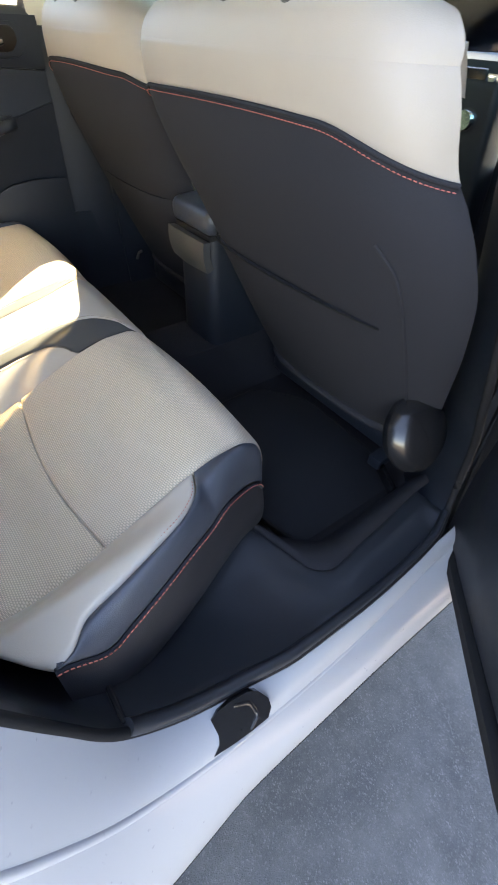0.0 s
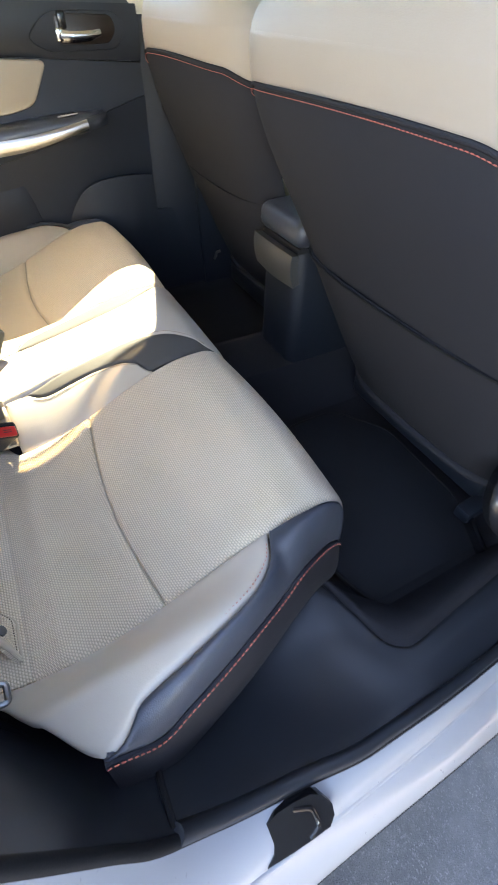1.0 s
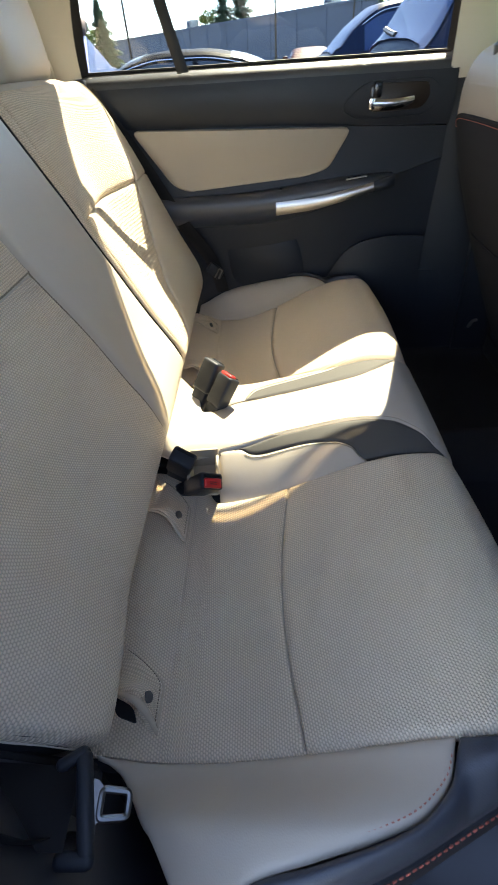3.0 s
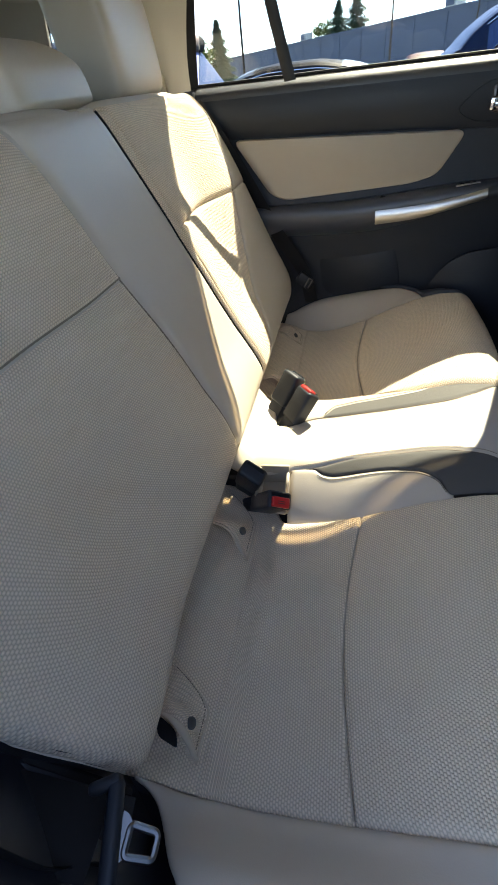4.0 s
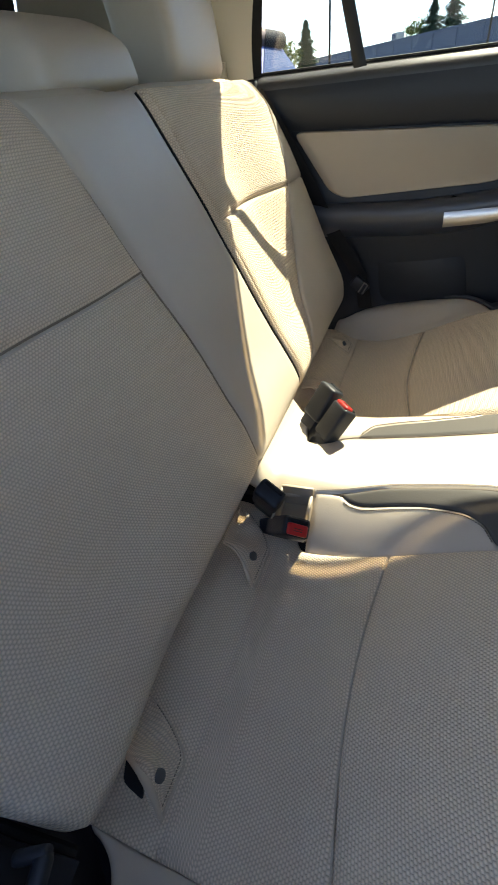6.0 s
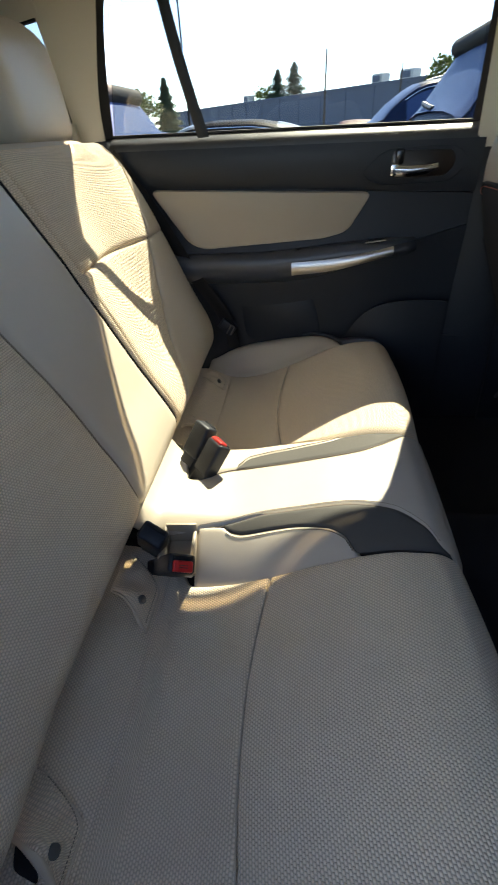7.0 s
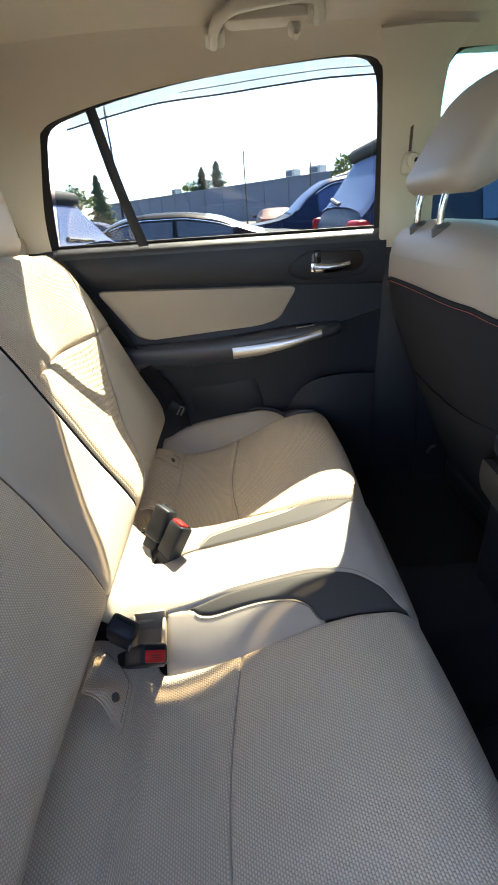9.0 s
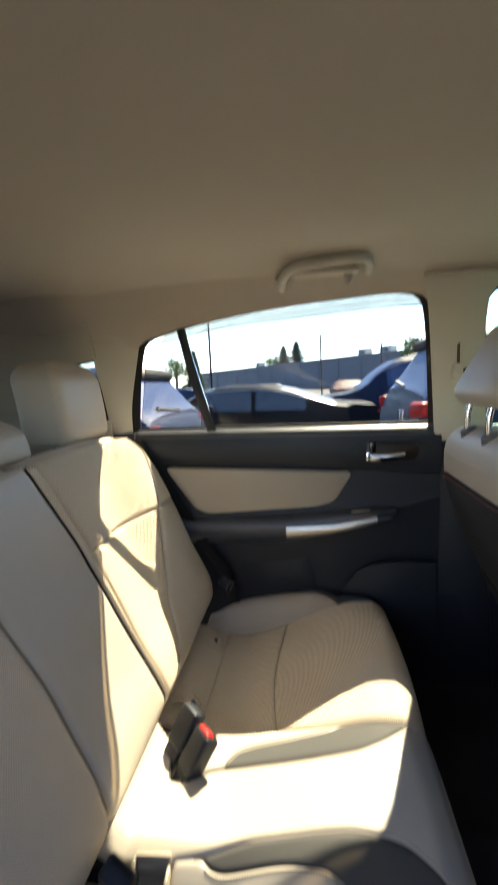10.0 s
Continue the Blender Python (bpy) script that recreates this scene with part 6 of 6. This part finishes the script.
suv(at_spot(0.94 + 2.32, 3.08, 0), "dark blue SUV parked beside the car", M_NAVY)
suv(at_spot(-0.80 - 2.32, 3.12, 180), "blue-grey SUV parked beside the car", M_GREYBLUE, 0.91, M_SUNSIDEGLASS)
car("sedan", "black sedan with chrome window trim in the next row", at_spot(-0.95, 7.2, 180), SEDAN, 0.90, M_INK, 0.95, ((-1.6, -0.75), (0.35, 1.05)), ((-1.15, -0.35), (-0.28, 0.62)), wheels=(-1.4, 1.4), tint=M_GREYGLASS)
suv(at_spot(2.4, 9.25, 180), "dark blue SUV parked in the row behind", M_NAVY, 1.04)
# dark cars added to cover the bright ground below the building
far_row = [("hatchback", "dark red hatchback far across the car park", 2.2, 23.6, 90, M_REDPAINT, SEDAN)] + [("sedan", "%s sedan far across the car park" % w, x, 24.0, 180 if n % 2 else 0, mt, SEDAN) for n, (w, x, mt) in enumerate((("dark", -12.5, M_INK), ("blue-grey", -7.3, M_GREYBLUE), ("dark", -2.0, M_INK), ("red", 6.2, M_REDPAINT), ("dark", 11.4, M_INK)))]
for nm, lb, x, y, turn, mt, prof in far_row:
    car(nm, lb, at_spot(x, y, turn), prof, 0.9, mt, 1.0, ((0.42, 1.05),), ((-0.45, 0.6),), "far parked cars", wheels=(-1.4, 1.4))

# long low building across the lot
hall = thing("commercial_building", (-8, 90, 0), "long low grey commercial building with a flat roof", "building")
A, B = np.array((-34.0, 128.0)), np.array((14.0, 62.0))
D = (B - A) / np.linalg.norm(B - A)
N = np.array((-D[1], D[0])) * (-1 if D[0] > 0 else 1)
N = N if N[1] > 0 else -N


def on_wall(k, z, out=0.0):
    p = A + (B - A) * k - N * out
    return (p[0], p[1], z)


part("wall", sheet(lambda u, v: on_wall(u, lerp(GROUND, 4.75, v)), 20, 6, 12.0, flip=False), M_WALLGREY, hall)
part("parapet", sheet(lambda u, v: on_wall(u, lerp(4.75, 5.0, v), 0.12), 20, 3, 0.4), M_WALLGREY, hall, "grey parapet")
for k in np.linspace(0.08, 0.94, 14):
    part("pilaster", rbox((0.3, 0.12, 4.8), on_wall(k, 2.3, 0.03), (0, 0, math.degrees(math.atan2(D[1], D[0]))), 0.03, 1), M_WALLGREY, hall)
for k, w in ((0.45, 1.6), (0.86, 1.7), (0.92, 2.0)):
    unit = thing("roof_unit", on_wall(k, 5.0, -2), "pale box of an air unit on the flat roof", "roof unit", "roof units")
    part("box", rbox((w, 1.4, 1.0), on_wall(k, 5.5, -2), (0, 0, -50), 0.05, 2), M_CONCRETE, unit)
    part("louvre", rbox((w * 0.7, 0.06, 0.6), on_wall(k, 5.5, -1.2), (0, 0, -50), 0.02, 1), M_WALLGREY, unit)


def pole(x, y, h, r, label):
    p = thing("utility_pole", (x, y, GROUND), label, "pole")
    part("shaft", tube([(x, y, GROUND), (x, y, h * 0.5), (x, y, h)], lambda k: r * (1 - 0.35 * k), 10), M_MATT if h > 6.1 else M_BARK, p)
    part("footing", lathe([(0, 0), (r * 2.2, 0), (r * 2.2, 0.5), (0, 0.5)], (x, y, GROUND), seg=14), M_CONCRETE, p)


pole(-5.55, 25.3, 6.2, 0.06, "thin grey steel pole in the car park")
pole(1.0, 30.0, 4.35, 0.06, "thin dark pole in the car park")
pole(9.5, 60.0, 6.0, 0.09, "short wooden pole by the building")

def conifer(x, y, h, r, seed, ground=GROUND):
    rnd = random.Random(seed)
    t = thing("conifer_tree", (x, y, ground), "tall dark conifer beyond the building", "tree", "conifers")
    part("trunk", tube([(x, y, ground), (x + 0.1, y, ground + h * 0.5), (x, y, ground + h * 0.97)], lambda k: r * 0.12 * (1 - 0.9 * k), 8), M_BARK, t)
    verts, faces = [], []
    for n in range(4200):
        k = rnd.random() ** 1.15
        z = ground + h * (0.14 + 0.86 * k)
        reach = r * (1 - k) ** 0.8 * (0.72 + 0.28 * math.sin(k * 46 + seed)) * rnd.uniform(0.2, 1.1) + 0.1
        a = rnd.uniform(0, 2 * math.pi)
        p = np.array((x + reach * math.cos(a), y + reach * math.sin(a), z - reach * 0.28))
        s = rnd.uniform(0.25, 0.6) * (1.1 - 0.6 * k)
        d = np.array((math.cos(a), math.sin(a), -0.35)) * s
        e = np.array((-math.sin(a), math.cos(a), rnd.uniform(-0.4, 0.4))) * s * 0.4
        q = len(verts)
        verts += [p - e, p + e, p + d, p - d * 0.4 + np.array((0, 0, s * 0.3))]
        faces += [(q, q + 1, q + 2), (q, q + 3, q + 1), (q, q + 2, q + 3)]
    part("crown", (np.array(verts), faces, None), M_NEEDLES, t, sharp=20)


def broadleaf(x, y, h, r, seed, label, thin=1.0):
    rnd = random.Random(seed)
    t = thing("broadleaf_tree", (x, y, GROUND), label, "tree", "broadleaf trees")
    part("trunk", tube([(x, y, GROUND), (x + 0.15, y, h * 0.35), (x + 0.1, y, h * 0.7)], lambda k: 0.28 * (1 - 0.7 * k), 8), M_BARK, t)
    hubs = []
    for n in range(9):
        a, e = rnd.uniform(0, 6.28), rnd.uniform(0.2, 1.2)
        tip = np.array((x + r * 0.8 * math.cos(a) * math.cos(e), y + r * 0.8 * math.sin(a) * math.cos(e), h * 0.5 + h * 0.46 * math.sin(e)))
        part("limb", tube(path([(x + 0.1, y, h * 0.42), tuple((np.array((x, y, h * 0.45)) + tip) / 2 + (0, 0, 0.3)), tuple(tip)], 8), lambda k: 0.10 * (1 - 0.8 * k), 6), M_BARK, t)
        hubs.append(tip)
    verts, faces = [], []
    for n in range(int(1600 * thin)):
        c = hubs[rnd.randrange(9)]
        p = c + np.array([rnd.gauss(0, r * 0.26) for _ in range(3)])
        s = rnd.uniform(0.12, 0.3)
        d = np.array([rnd.gauss(0, 1) for _ in range(3)])
        d /= np.linalg.norm(d)
        e = np.cross(d, [rnd.gauss(0, 1) for _ in range(3)])
        e /= np.linalg.norm(e) + 1e-6
        q = len(verts)
        verts += [p - d * s, p + e * s * 0.5, p + d * s, p - e * s * 0.5]
        faces.append((q, q + 1, q + 2, q + 3))
    part("crown", (np.array(verts), faces, None), M_LEAVES, t, sharp=20)


conifer(-2.6, 95.0, 9.9, 4.6, 3)
conifer(-5.4, 96.0, 9.2, 4.0, 5)
conifer(-21.0, 80.0, 7.9, 2.6, 7)
broadleaf(-8.0, 100.0, 7.2, 1.8, 11, "green leafy tree beyond the building", 0.5)
broadleaf(-21.5, 70.0, 5.6, 2.0, 13, "green leafy tree beside the building", 0.5)
broadleaf(13.2, 58.0, 6.0, 1.5, 17, "yellow-green leafy tree beside the building", 0.4)
